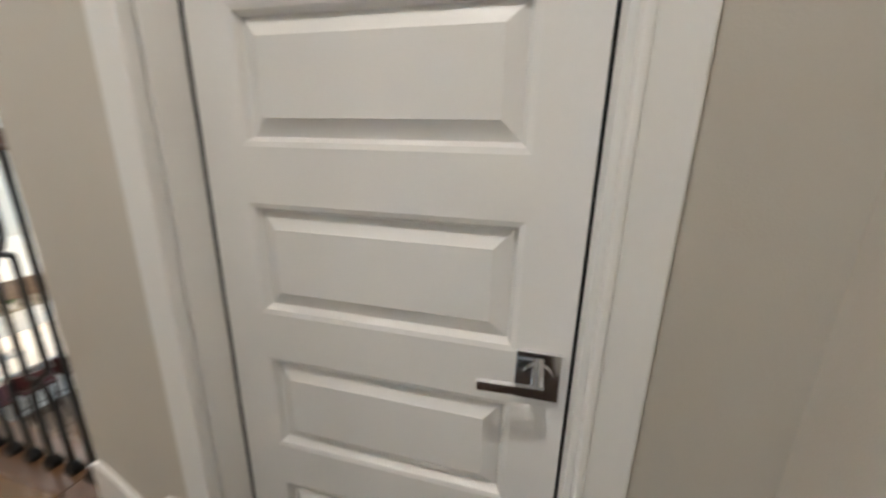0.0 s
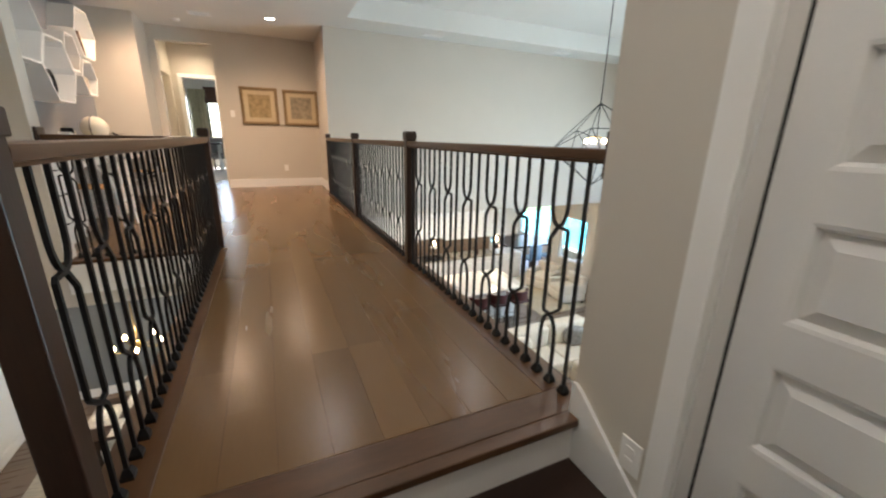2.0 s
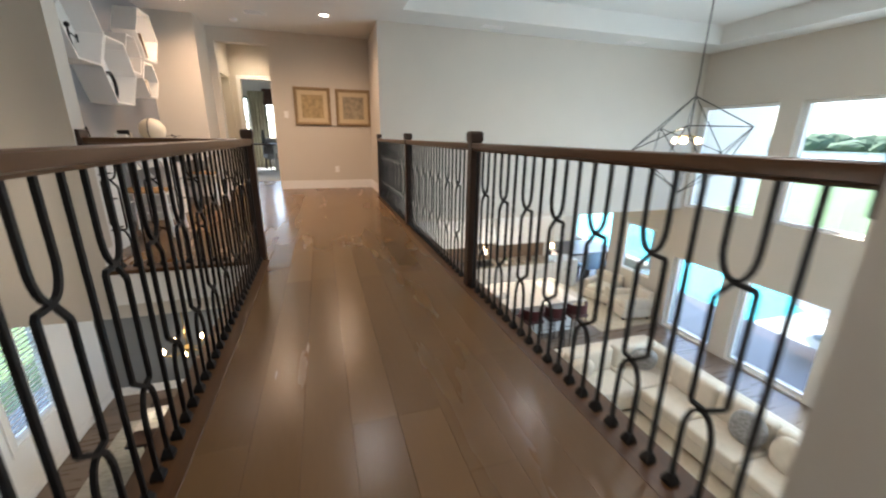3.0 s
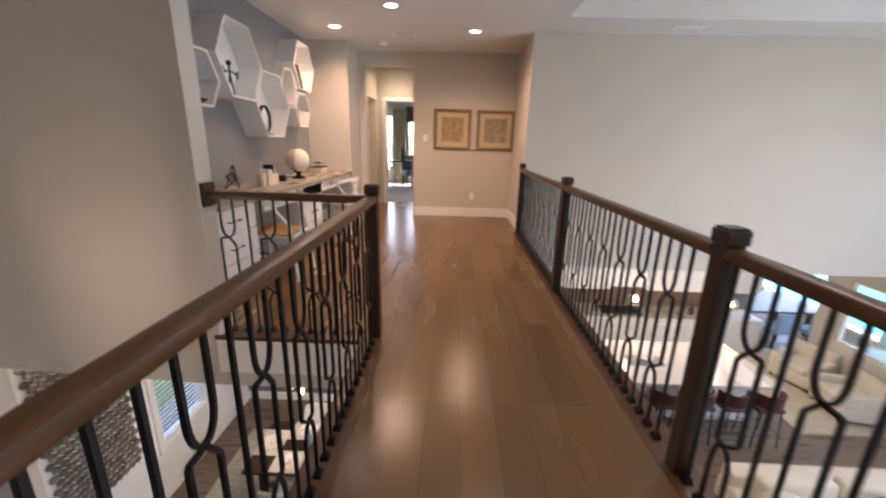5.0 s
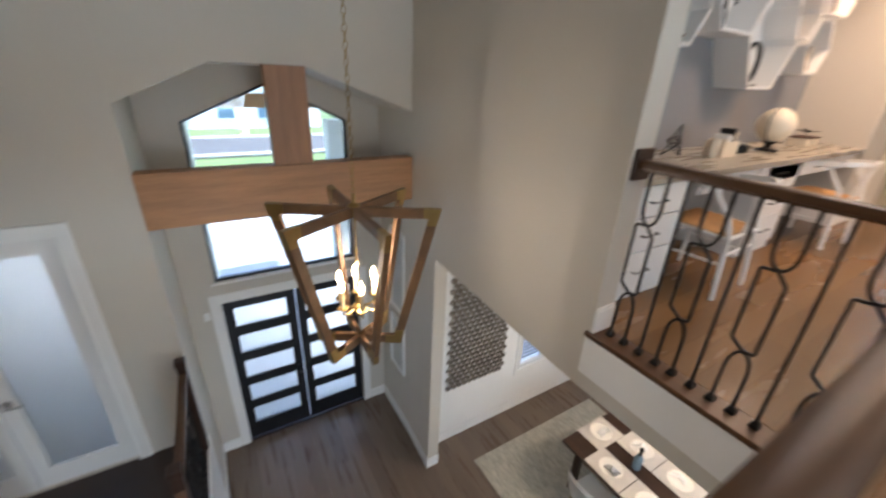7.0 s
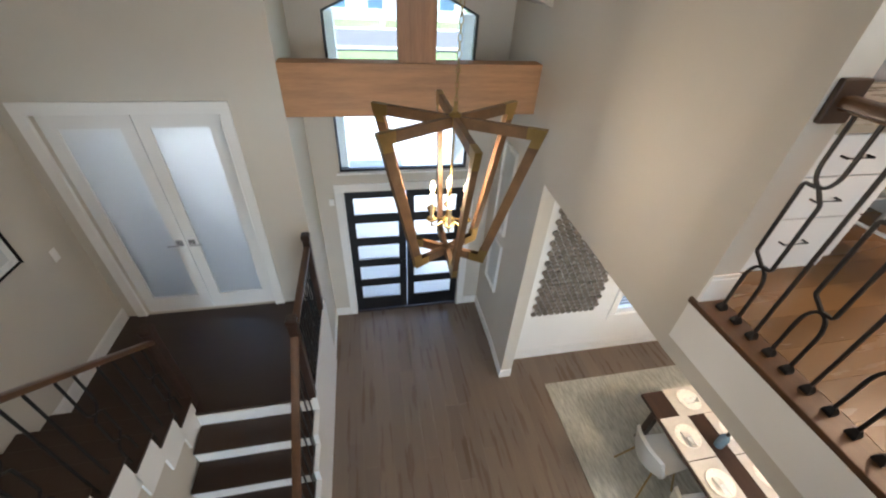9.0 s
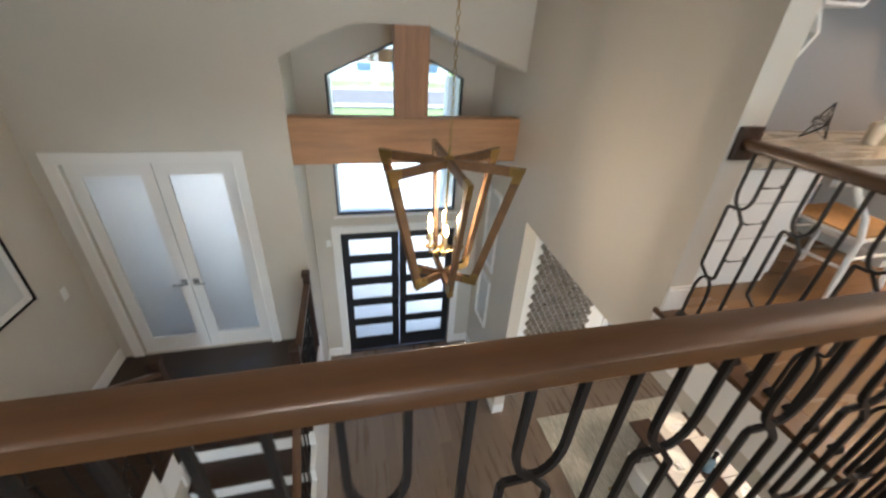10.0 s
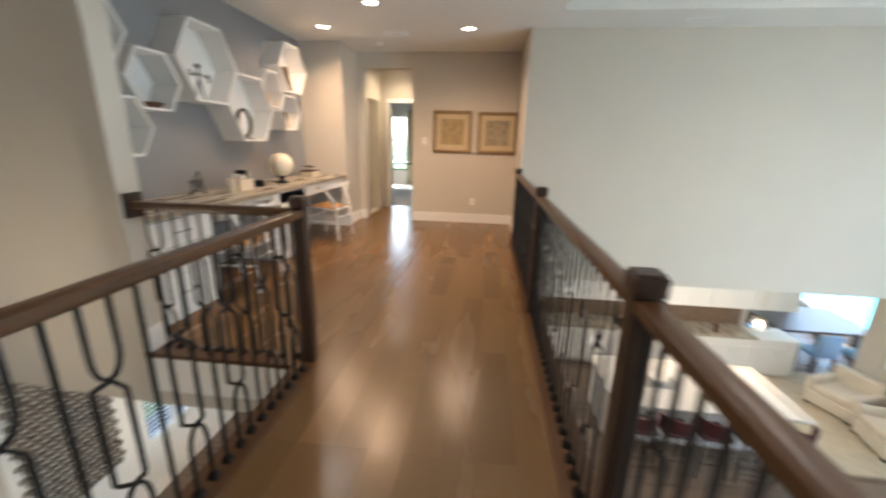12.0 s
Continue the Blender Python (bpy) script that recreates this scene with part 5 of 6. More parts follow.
def shell_chair(x, y, rz, label="white upholstered shell dining chair on thin gold legs"):
    c = thing("dining_chair", label, "chair", "dining chairs", pose(x, y, G + 0.012, 0, 0, rz))
    bm = bmesh.new()
    g, gv = 10, 12
    grid = []
    for v in range(gv + 1):
        row = []
        tv = v / gv
        for u in range(g + 1):
            s = (u / g - 0.5) * 2
            if tv < 0.5:
                q = tv / 0.5
                px, py, pz = 0.22 * s * (0.85 + 0.15 * q), 0.21 - 0.40 * q, 0.46 + 0.03 * s * s - 0.01 * math.sin(math.pi * q)
            else:
                q = (tv - 0.5) / 0.5
                px, py, pz = 0.23 * s * (1 - 0.12 * q), -0.19 - 0.08 * q + 0.10 * s * s * (1 - 0.4 * q), 0.46 + 0.36 * q + 0.03 * s * s * (1 - q) - 0.03 * s * s * q
            row.append(bm.verts.new((px, py, pz)))
        grid.append(row)
    for v in range(gv):
        for u in range(g):
            bm.faces.new((grid[v][u], grid[v][u + 1], grid[v + 1][u + 1], grid[v + 1][u]))
    r = bmesh.ops.extrude_face_region(bm, geom=bm.faces[:])
    bmesh.ops.translate(bm, vec=(0, -0.022, -0.028), verts=[e for e in r["geom"] if isinstance(e, bmesh.types.BMVert)])
    part("shell", bm, SHELL, c, smooth=True)
    for sx in (-1, 1):
        for sy in (-1, 1):
            bm = bmesh.new()
            tube(bm, [(sx * 0.22, sy * 0.22, 0), (sx * 0.13, sy * 0.13, 0.44)], 0.010, 8)
            part("leg", bm, BRASS, c, "thin gold leg", smooth=True)
    return c


for y in (-2.28, -1.68, -1.08):
    shell_chair(-5.13, y, 90)
    shell_chair(-6.14, y, -90)

RUGM = material("silvery_woven_rug", (0.42, 0.40, 0.34), 0.6, vary=0.45, scale=12, bump=0.6, fine=70, stretch=(3, 0.6, 1))
r = thing("dining_rug", "silvery beige textured rug under the dining table", "rug", at=(-5.6, -2.0, G))
boxpart("weave", (-1.13, 1.13, -1.55, 1.75, 0.0005, 0.012), RUGM, r, bev=0.003)



# ---- great room ----
CREAMF = material("cream_sofa_fabric", (0.66, 0.60, 0.51), 0.85, vary=0.08, scale=10, bump=0.4, fine=220)
PATT = material("grey_patterned_cushion", (0.30, 0.30, 0.30), 0.85, vary=0.6, scale=30, bump=0.3)
QUARTZ = material("white_quartz_top", (0.64, 0.60, 0.56), 0.2, vary=0.06, scale=4, bump=0.0)
BURG = material("dark_burgundy_leather", (0.055, 0.012, 0.014), 0.4, vary=0.25, scale=14, bump=0.1)
TILEB = material("brown_tile_backsplash", (0.20, 0.135, 0.09), 0.35, vary=0.35, scale=14, bump=0.1)
RUGB = material("pale_sand_rug", (0.50, 0.44, 0.34), 0.95, vary=0.15, scale=7, bump=0.5, fine=160)
BLUEF = material("pale_blue_fabric", (0.25, 0.36, 0.50), 0.8, vary=0.1, scale=10, bump=0.2)


def cushion(bm, x0, x1, y0, y1, z0, z1, b=0.05):
    b = min(b, (x1 - x0) * 0.45, (y1 - y0) * 0.45, (z1 - z0) * 0.45)
    v = box(bm, x0, x1, y0, y1, z0, z1)
    es = list({e for p in v for e in p.link_edges})
    bmesh.ops.bevel(bm, geom=es, offset=b, segments=3, profile=0.6, affect="EDGES")


sofa = thing("sectional_sofa", "cream fabric L-shaped sectional sofa by the tall windows", "sofa", at=(-5.65, 3.15, G))
bm = bmesh.new()
cushion(bm, 0.0, 0.95, 0.0, 2.15, 0.06, 0.30, 0.03)
cushion(bm, 0.95, 3.3, 1.20, 2.15, 0.06, 0.30, 0.03)
part("base", bm, CREAMF, sofa, smooth=True)
for d in ((0.0, 0.24, 0.0, 2.15, 0.26, 0.80), (0.24, 3.3, 1.91, 2.15, 0.26, 0.80), (0.0, 0.95, -0.02, 0.16, 0.26, 0.62)):
    bm = bmesh.new()
    cushion(bm, *d, 0.06)
    part("back_frame", bm, CREAMF, sofa, smooth=True)
for k in range(2):
    bm = bmesh.new()
    cushion(bm, 0.24, 0.98, 0.18 + k * 0.95, 1.11 + k * 0.95, 0.29, 0.47, 0.05)
    part("seat_cushion", bm, CREAMF, sofa, smooth=True)
    bm = bmesh.new()
    cushion(bm, 0.22, 0.42, 0.20 + k * 0.95, 1.10 + k * 0.95, 0.46, 0.88, 0.07)
    part("back_cushion", bm, CREAMF, sofa, smooth=True)
for k in range(3):
    bm = bmesh.new()
    cushion(bm, 1.0 + k * 0.77, 1.75 + k * 0.77, 1.17, 1.92, 0.29, 0.47, 0.05)
    part("seat_cushion", bm, CREAMF, sofa, smooth=True)
    bm = bmesh.new()
    cushion(bm, 1.0 + k * 0.77, 1.75 + k * 0.77, 1.74, 1.94, 0.46, 0.88, 0.07)
    part("back_cushion", bm, CREAMF, sofa, smooth=True)


def pillow(x, y, z, rx, rz, mat, label):
    p = thing("throw_pillow", label, "pillow", "sofa pillows", pose(x, y, z, rx, 0, rz))
    bm = bmesh.new()
    bmesh.ops.create_uvsphere(bm, u_segments=20, v_segments=12, radius=1.0)
    for v in bm.verts:
        x, y, z = v.co
        f = (abs(x) ** 3 + abs(z) ** 3) ** (1 / 3) or 1
        g = max(abs(x), abs(z)) or 1
        v.co = (0.22 * x * (0.5 + 0.5 / max(f, 0.6)), 0.085 * y, 0.22 * z * (0.5 + 0.5 / max(f, 0.6)))
    part("cushion_cover", bm, mat, p, smooth=True)


pillow(-5.12, 3.5, G + 0.68, 12, 80, CREAMF, "plump cream throw pillow on the sofa")
pillow(-5.08, 4.75, G + 0.68, 12, 60, PATT, "grey patterned throw pillow on the sofa")
pillow(-3.35, 4.80, G + 0.68, -14, 5, PATT, "grey patterned throw pillow on the sofa")
pillow(-2.85, 4.80, G + 0.68, -14, -5, CREAMF, "plump cream throw pillow on the sofa")
r = thing("great_room_rug", "large pale sand rug before the sofa", "rug", at=(-3.6, 3.4, G))
boxpart("weave", (-1.2, 2.0, -1.4, 1.2, 0.0005, 0.014), RUGB, r, bev=0.004)
t = thing("coffee_table", "low white square coffee table on the rug", "table", at=(-3.2, 2.7, G + 0.0145))
boxpart("tabletop", (-0.5, 0.5, -0.5, 0.5, 0.36, 0.40), QUARTZ, t, bev=0.006)
for sx in (-1, 1):
    for sy in (-1, 1):
        boxpart("leg", (sx * 0.44 - 0.025, sx * 0.44 + 0.025, sy * 0.44 - 0.025, sy * 0.44 + 0.025, 0, 0.359), WENGE, t)

# ---- kitchen ----
isl = thing("kitchen_island", "large white kitchen island with a pale quartz top", "island", at=(-7.8, 3.7, G))
boxpart("worktop", (-0.70, 0.72, -1.45, 1.38, 0.87, 0.92), QUARTZ, isl, "pale quartz worktop", 0.006)
boxpart("body", (-0.64, 0.36, -1.38, 1.30, 0.0, 0.869), CABW, isl)
for k in range(4):
    boxpart("panel", (0.36, 0.378, -1.33 + k * 0.66, -0.72 + k * 0.66, 0.10, 0.82), CABW, isl, "", 0.004)
t = thing("fruit_tray", "patterned runner tray with a white bowl on the island", "tray", at=(-7.75, 3.15, G + 0.92))
boxpart("tray_base", (-0.16, 0.16, -0.30, 0.30, 0.0005, 0.02), PATT, t, bev=0.004)
bm = bmesh.new()
lathe(bm, [(0.0, 0.02), (0.06, 0.02), (0.12, 0.075), (0.13, 0.10), (0.12, 0.10), (0.05, 0.035), (0.0, 0.035)], n=20)
part("bowl", bm, CHINA, t, smooth=True)
t = thing("table_runner", "pale folded linen runner across the island top", "runner", at=(-7.75, 4.65, G + 0.92))
boxpart("cloth", (-0.6, 0.66, -0.22, 0.22, 0.0005, 0.006), NAP, t)


def stool(x, y, rz):
    s = thing("bar_stool", "bar stool with a dark burgundy leather seat", "stool", "island stools", pose(x, y, G, 0, 0, rz))
    bm = bmesh.new()
    cushion(bm, -0.21, 0.21, -0.20, 0.20, 0.64, 0.71, 0.03)
    part("seat", bm, BURG, s, smooth=True)
    bm = bmesh.new()
    pts = [(0.23 * math.cos(radians(a)), -0.02 - 0.22 * math.sin(radians(a))) for a in range(0, 181, 15)]
    for z0, z1 in ((0.74, 0.95),):
        lo = [bm.verts.new((px, py, z0)) for px, py in pts]
        hi = [bm.verts.new((px * 1.05, py * 1.05, z1)) for px, py in pts]
        for i in range(len(pts) - 1):
            bm.faces.new((lo[i], lo[i + 1], hi[i + 1], hi[i]))
    rr = bmesh.ops.extrude_face_region(bm, geom=bm.faces[:])
    for e in rr["geom"]:
        if isinstance(e, bmesh.types.BMVert):
            e.co.x *= 0.86
            e.co.y = (e.co.y + 0.02) * 0.86 - 0.02
    part("backrest", bm, BURG, s, smooth=True)
    for sx in (-1, 1):
        for sy in (-1, 1):
            bm = bmesh.new()
            tube(bm, [(sx * 0.21, sy * 0.20, 0), (sx * 0.17, sy * 0.16, 0.66), (sx * 0.17, sy * 0.16, 0.80 if sy < 0 else 0.66)], 0.013, 6)
            part("leg", bm, WENGE, s)
    bm = bmesh.new()
    tube(bm, [(-0.19, 0.185, 0.25), (0.19, 0.185, 0.25), (0.19, -0.185, 0.25), (-0.19, -0.185, 0.25), (-0.19, 0.185, 0.25)], 0.008, 6)
    part("footrest", bm, WENGE, s)
    return s


s0 = stool(-6.98, 2.62, 90)
for y in (3.12, 3.64, 4.18, 4.72):
    copy_thing(s0, pose(-6.98, y, G, 0, 0, 90))


def pendant(x, y):
    p = thing("pendant_lamp", "clear glass globe pendant with a warm bulb, lit", "pendant lamp", "island pendants", (x, y, -1.56))
    bm = bmesh.new()
    tube(bm, [(0, 0, 0.12), (0, 0, DC - 0.05 + 1.56)], 0.005, 6)
    part("rod", bm, BRASS, p)
    bm = bmesh.new()
    lathe(bm, [(0.0, 0.06), (0.03, 0.065), (0.035, 0.10), (0.015, 0.125), (0.0, 0.126)])
    part("socket", bm, BRASS, p, smooth=True)
    bm = bmesh.new()
    lathe(bm, [(0.0, -0.06), (0.03, -0.05), (0.042, -0.015), (0.03, 0.03), (0.016, 0.06), (0.0, 0.062)], n=14)
    part("bulb", bm, CANDLE, p, "glowing amber bulb", smooth=True)
    bm = bmesh.new()
    lathe(bm, [(0.03, 0.10), (0.09, 0.085), (0.135, 0.02), (0.14, -0.03), (0.11, -0.10), (0.06, -0.13), (0.0, -0.135)], n=24)
    g = part("globe_shade", bm, glass("pendant_glass", (1, 0.97, 0.92), 0.02, 1.1), p, "clear glass globe", smooth=True)
    g.visible_shadow = False
    lamp("POINT", (x, y, -1.80), 1.6, (1.0, 0.76, 0.48), 0.05)


pendant(-8.53, 3.2)
pendant(-8.42, 4.95)

wall("wall_kitchen_back", "x", -10.48, -10.33, 0.60, 6.05, G, DC - 0.05, label="greige kitchen back wall")
y = 0.75
while y < 5.95:
    c = thing("base_cabinet", "white two-door kitchen base cabinet", "cabinet", "kitchen base cabinets", (-10.0, y + 0.43, G))
    boxpart("body", (-0.325, 0.28, -0.425, 0.425, 0.10, 0.879), CABW, c)
    boxpart("plinth", (-0.325, 0.22, -0.425, 0.425, 0.0, 0.099), CABW, c)
    boxpart("drawer", (0.28, 0.30, -0.42, 0.42, 0.72, 0.87), CABW, c, "", 0.003)
    for s_ in (-1, 1):
        d = boxpart("door", (0.28, 0.30, min(0.004 * s_, 0.42 * s_), max(0.004 * s_, 0.42 * s_), 0.11, 0.71), CABW, c, "", 0.003)
        bm = bmesh.new()
        tube(bm, [(0.302, 0.04 * s_, 0.55), (0.325, 0.04 * s_, 0.55), (0.325, 0.04 * s_, 0.66), (0.302, 0.04 * s_, 0.66)], 0.005, 6)
        part("handle", bm, CHROME, d, "steel bar handle")
    if not 2.9 < y + 0.43 < 4.3:
        u = thing("wall_cabinet", "white kitchen wall cabinet", "cabinet", "kitchen wall cabinets", (-10.33, y + 0.43, G + 1.42))
        boxpart("body", (0.002, 0.33, -0.425, 0.425, 0, 1.40), CABW, u)
        for s_ in (-1, 1):
            boxpart("door", (0.33, 0.35, min(0.004 * s_, 0.42 * s_), max(0.004 * s_, 0.42 * s_), 0.01, 1.38), CABW, u, "", 0.003)
    y += 0.86
t = thing("kitchen_counter", "taupe stone kitchen worktop along the wall", "worktop", at=(-10.0, 3.33, G + 0.88))
boxpart("top", (-0.33, 0.33, -2.6, 2.6, 0.0, 0.04), TAUPE, t, bev=0.004)
t = thing("backsplash", "brown tiled kitchen backsplash", "backsplash", at=(-10.33, 3.33, G + 0.92))
boxpart("tiles", (0.001, 0.012, -2.6, 2.6, 0.001, 0.499), TILEB, t)
t = thing("cooktop", "black glass cooktop set on the worktop", "cooktop", at=(-9.97, 3.62, G + 0.92))
boxpart("glass_plate", (-0.24, 0.25, -0.45, 0.45, 0.0005, 0.012), BLACKM, t, bev=0.003)
bm = bmesh.new()
for sx in (-0.11, 0.12):
    for sy in (-0.3, 0.0, 0.3):
        for a in (0, 90):
            c_, s_ = math.cos(radians(a)), math.sin(radians(a))
            tube(bm, [(sx - 0.1 * c_, sy - 0.1 * s_, 0.035), (sx + 0.1 * c_, sy + 0.1 * s_, 0.035)], 0.008, 6)
        tube(bm, [(sx, sy, 0.012), (sx, sy, 0.035)], 0.03, 10)
part("grate", bm, IRON, t)
t = thing("range_hood", "white boxed range hood over the cooktop", "range hood", at=(-10.33, 3.62, G + 1.55))
bm = bmesh.new()
prism(bm, [(0.002, 0), (0.48, 0), (0.48, 0.10), (0.30, 0.5), (0.30, 1.26), (0.002, 1.26)], "y", -0.50, 0.50)
part("hood_body", bm, CABW, t)
t = thing("oil_bottle", "small amber bottle on the kitchen worktop", "bottle", at=(-9.85, 5.2, G + 0.92))
bm = bmesh.new()
lathe(bm, [(0.0, 0.001), (0.05, 0.001), (0.05, 0.16), (0.02, 0.21), (0.02, 0.26), (0.0, 0.26)], n=14)
part("bottle_body", bm, BROWN, t, smooth=True)
t = thing("herb_pot", "small potted green herb on the worktop", "plant", at=(-9.85, 4.45, G + 0.92))
bm = bmesh.new()
lathe(bm, [(0.0, 0.001), (0.04, 0.001), (0.055, 0.09), (0.05, 0.09), (0.0, 0.08)], n=14)
part("pot", bm, CHINA, t, smooth=True)
LEAF = material("green_leaves", (0.05, 0.10, 0.03), 0.6, vary=0.4, scale=20)
bm = bmesh.new()
rng = random.Random(9)
for k in range(60):
    a, r_, h = rng.uniform(0, 6.28), rng.uniform(0, 0.07), rng.uniform(0.08, 0.19)
    p = Vector((r_ * math.cos(a), r_ * math.sin(a), h))
    d = Vector((rng.uniform(-1, 1), rng.uniform(-1, 1), rng.uniform(0, 1))).normalized() * 0.03
    s_ = d.cross(Vector((0, 0, 1))).normalized() * 0.012
    bm.faces.new([bm.verts.new(q) for q in (p - d, p + s_, p + d, p - s_)])
part("leaves", bm, LEAF, t)

# breakfast nook
t = thing("nook_table", "dark wooden dining table by the nook windows", "table", at=(-11.3, 8.0, G))
boxpart("tabletop", (-0.75, 0.75, -1.05, 1.05, 0.71, 0.76), WENGE, t, bev=0.006)
for sx in (-1, 1):
    for sy in (-1, 1):
        boxpart("leg", (sx * 0.47 - 0.045, sx * 0.47 + 0.045, sy * 0.86 - 0.045, sy * 0.86 + 0.045, 0, 0.709), WENGE, t)
def nook_chair(x, y, rz, mat, label):
    c = thing("nook_chair", label, "chair", "nook chairs", pose(x, y, G + 0.001, 0, 0, rz))
    bm = bmesh.new()
    cushion(bm, -0.24, 0.24, -0.24, 0.24, 0.38, 0.48, 0.04)
    part("seat", bm, mat, c, smooth=True)
    bm = bmesh.new()
    cushion(bm, -0.24, 0.24, -0.27, -0.17, 0.44, 0.92, 0.045)
    part("backrest", bm, mat, c, smooth=True)
    for sx in (-1, 1):
        for sy in (-1, 1):
            boxpart("leg", (sx * 0.20 - 0.02, sx * 0.20 + 0.02, sy * 0.20 - 0.02, sy * 0.20 + 0.02, 0, 0.385), WENGE, c)
for x, y, rz in ((-10.25, 7.6, 90), (-10.25, 8.4, 90), (-11.4, 6.65, 0)):
    nook_chair(x, y, rz, BLUEF, "pale blue upholstered nook chair")
r = thing("nook_rug", "pale sand rug on the nook floor", "rug", at=(-8.75, 6.6, G))
boxpart("weave", (-1.3, 1.6, -0.95, 0.8, 0.0005, 0.012), RUGB, r, bev=0.004)
for x, y, rz in ((-8.75, 6.95, 200), (-7.75, 6.95, 170)):
    a = thing("armchair", "low cream boxy armchair on the sand rug", "armchair", "nook armchairs", pose(x, y, G + 0.0125, 0, 0, rz))
    for n_, d in (("base", (-0.38, 0.38, -0.38, 0.38, 0.05, 0.30)), ("seat_cushion", (-0.26, 0.26, -0.24, 0.39, 0.29, 0.44)), ("backrest", (-0.38, 0.38, -0.40, -0.22, 0.28, 0.72)), ("arm", (-0.40, -0.26, -0.36, 0.38, 0.28, 0.56)), ("arm", (0.26, 0.40, -0.36, 0.38, 0.28, 0.56))):
        bm = bmesh.new()
        cushion(bm, *d, 0.05)
        part(n_, bm, CREAMF, a, smooth=True)
    for sx in (-1, 1):
        for sy in (-1, 1):
            boxpart("foot", (sx * 0.32 - 0.025, sx * 0.32 + 0.025, sy * 0.32 - 0.025, sy * 0.32 + 0.025, 0, 0.06), WENGE, a)

# ---- hall and bedroom beyond ----
wall("wall_passage_south", "y", -2.10, -1.95, -9.60, -8.46, 0, C, [(-9.45, -8.75, 0, 2.03)], label="warm greige passage wall with a doorway")
wall("wall_passage_north", "y", -1.05, -0.90, -9.60, -8.46, 0, C, label="warm greige passage wall")
wall("wall_passage_end", "x", -9.74, -9.60, -4.6, 0.45, 0, C, [(-1.78, -1.22, 0, 2.03)], label="warm greige passage end wall with a doorway")
wall("wall_bedroom_west", "x", -13.95, -13.80, -4.6, 0.45, 0, C, [(-2.80, -2.30, 0.45, 2.05), (-1.86, -1.15, 0.60, 1.90)], label="bedroom wall with two windows")
wall("wall_bedroom_north", "y", 0.30, 0.45, -13.95, -9.74, 0, C, label="bedroom side wall")
wall("wall_bedroom_south", "y", -4.75, -4.6, -13.95, -7.66, 0, C, label="bedroom side wall")
wall("wall_small_room_east", "x", -7.80, -7.66, -4.6, -2.78, 0, C, label="small room side wall")
casing("trim_passage_door", "x", -9.60, 1, -1.78, -1.22, 0, 2.03, 0.07)
CARPET = material("pale_grey_carpet", (0.52, 0.50, 0.48), 0.95, vary=0.1, scale=20, bump=0.6, fine=300)
slab("floor_bedroom", (-13.8, -9.74, -4.6, 0.30, -0.014, 0.002), CARPET, "pale grey bedroom carpet", "floor")
slab("floor_small_room", (-9.60, -7.80, -4.6, -2.10, -0.014, 0.002), CARPET, "pale grey small room carpet", "floor")
for y0, y1, z0, z1 in ((-2.80, -2.30, 0.45, 2.05), (-1.86, -1.15, 0.60, 1.90)):
    w = thing("window_bedroom", "black-framed bedroom window with a crossbar", "window")
    w["kind"] = "structure"
    zm = (z0 + z1) / 2
    for d in ((y0, y0 + 0.04, z0, z1), (y1 - 0.04, y1, z0, z1), (y0 + 0.04, y1 - 0.04, z0, z0 + 0.04), (y0 + 0.04, y1 - 0.04, z1 - 0.04, z1), (y0 + 0.04, y1 - 0.04, zm + 0.10, zm + 0.13)):
        boxpart("window_frame", (-13.88, -13.82, *d), BLACKM, w)
    boxpart("pane", (-13.856, -13.85, y0 + 0.04, y1 - 0.04, z0 + 0.04, z1 - 0.04), CLEAR, w).visible_shadow = False
t = thing("roman_valance", "dark brown fabric valance over the bedroom window", "curtain", at=(-13.8, -1.48, 1.84))
for k in range(6):
    boxpart("fold", (0.002, 0.06 - 0.006 * k, -0.42, 0.42, 0.075 * k, 0.075 * k + 0.073), BROWN, t, bev=0.006)
t = thing("bedroom_curtain", "olive yellow curtain panel beside the window", "curtain", at=(-13.74, -2.07, 0.01))
bm = bmesh.new()
pr = [(0.03 * math.sin(k * 1.3), -0.22 + 0.44 * k / 24) for k in range(25)]
lo = [bm.verts.new((a, b, 0)) for a, b in pr]
hi = [bm.verts.new((a, b, 2.2)) for a, b in pr]
for i in range(24):
    bm.faces.new((lo[i], lo[i + 1], hi[i + 1], hi[i]))
rr = bmesh.ops.extrude_face_region(bm, geom=bm.faces[:])
bmesh.ops.translate(bm, vec=(0.006, 0, 0), verts=[e for e in rr["geom"] if isinstance(e, bmesh.types.BMVert)])
part("drape", bm, material("olive_curtain", (0.42, 0.37, 0.25), 0.8, vary=0.15), t, smooth=True)
t = thing("bedroom_desk", "white bedroom table with dark top and papers", "table", at=pose(-12.75, -2.12, 0.002, 0, 0, 90))
boxpart("tabletop", (-0.6, 0.6, -0.3, 0.3, 0.70, 0.74), WENGE, t, bev=0.004)
for sx in (-1, 1):
    for sy in (-1, 1):
        boxpart("leg", (sx * 0.54 - 0.025, sx * 0.54 + 0.025, sy * 0.25 - 0.025, sy * 0.25 + 0.025, 0, 0.699), CHW, t)
nc = thing("bedroom_chair", "grey upholstered bedroom armchair", "chair", at=pose(-12.9, -1.6, 0.003, 0, 0, -70))
for n_, d in (("seat", (-0.28, 0.28, -0.28, 0.28, 0.30, 0.45)), ("backrest", (-0.28, 0.28, -0.32, -0.20, 0.40, 0.88))):
    bm = bmesh.new()
    cushion(bm, *d, 0.05)
    part(n_, bm, PATT, nc, smooth=True)
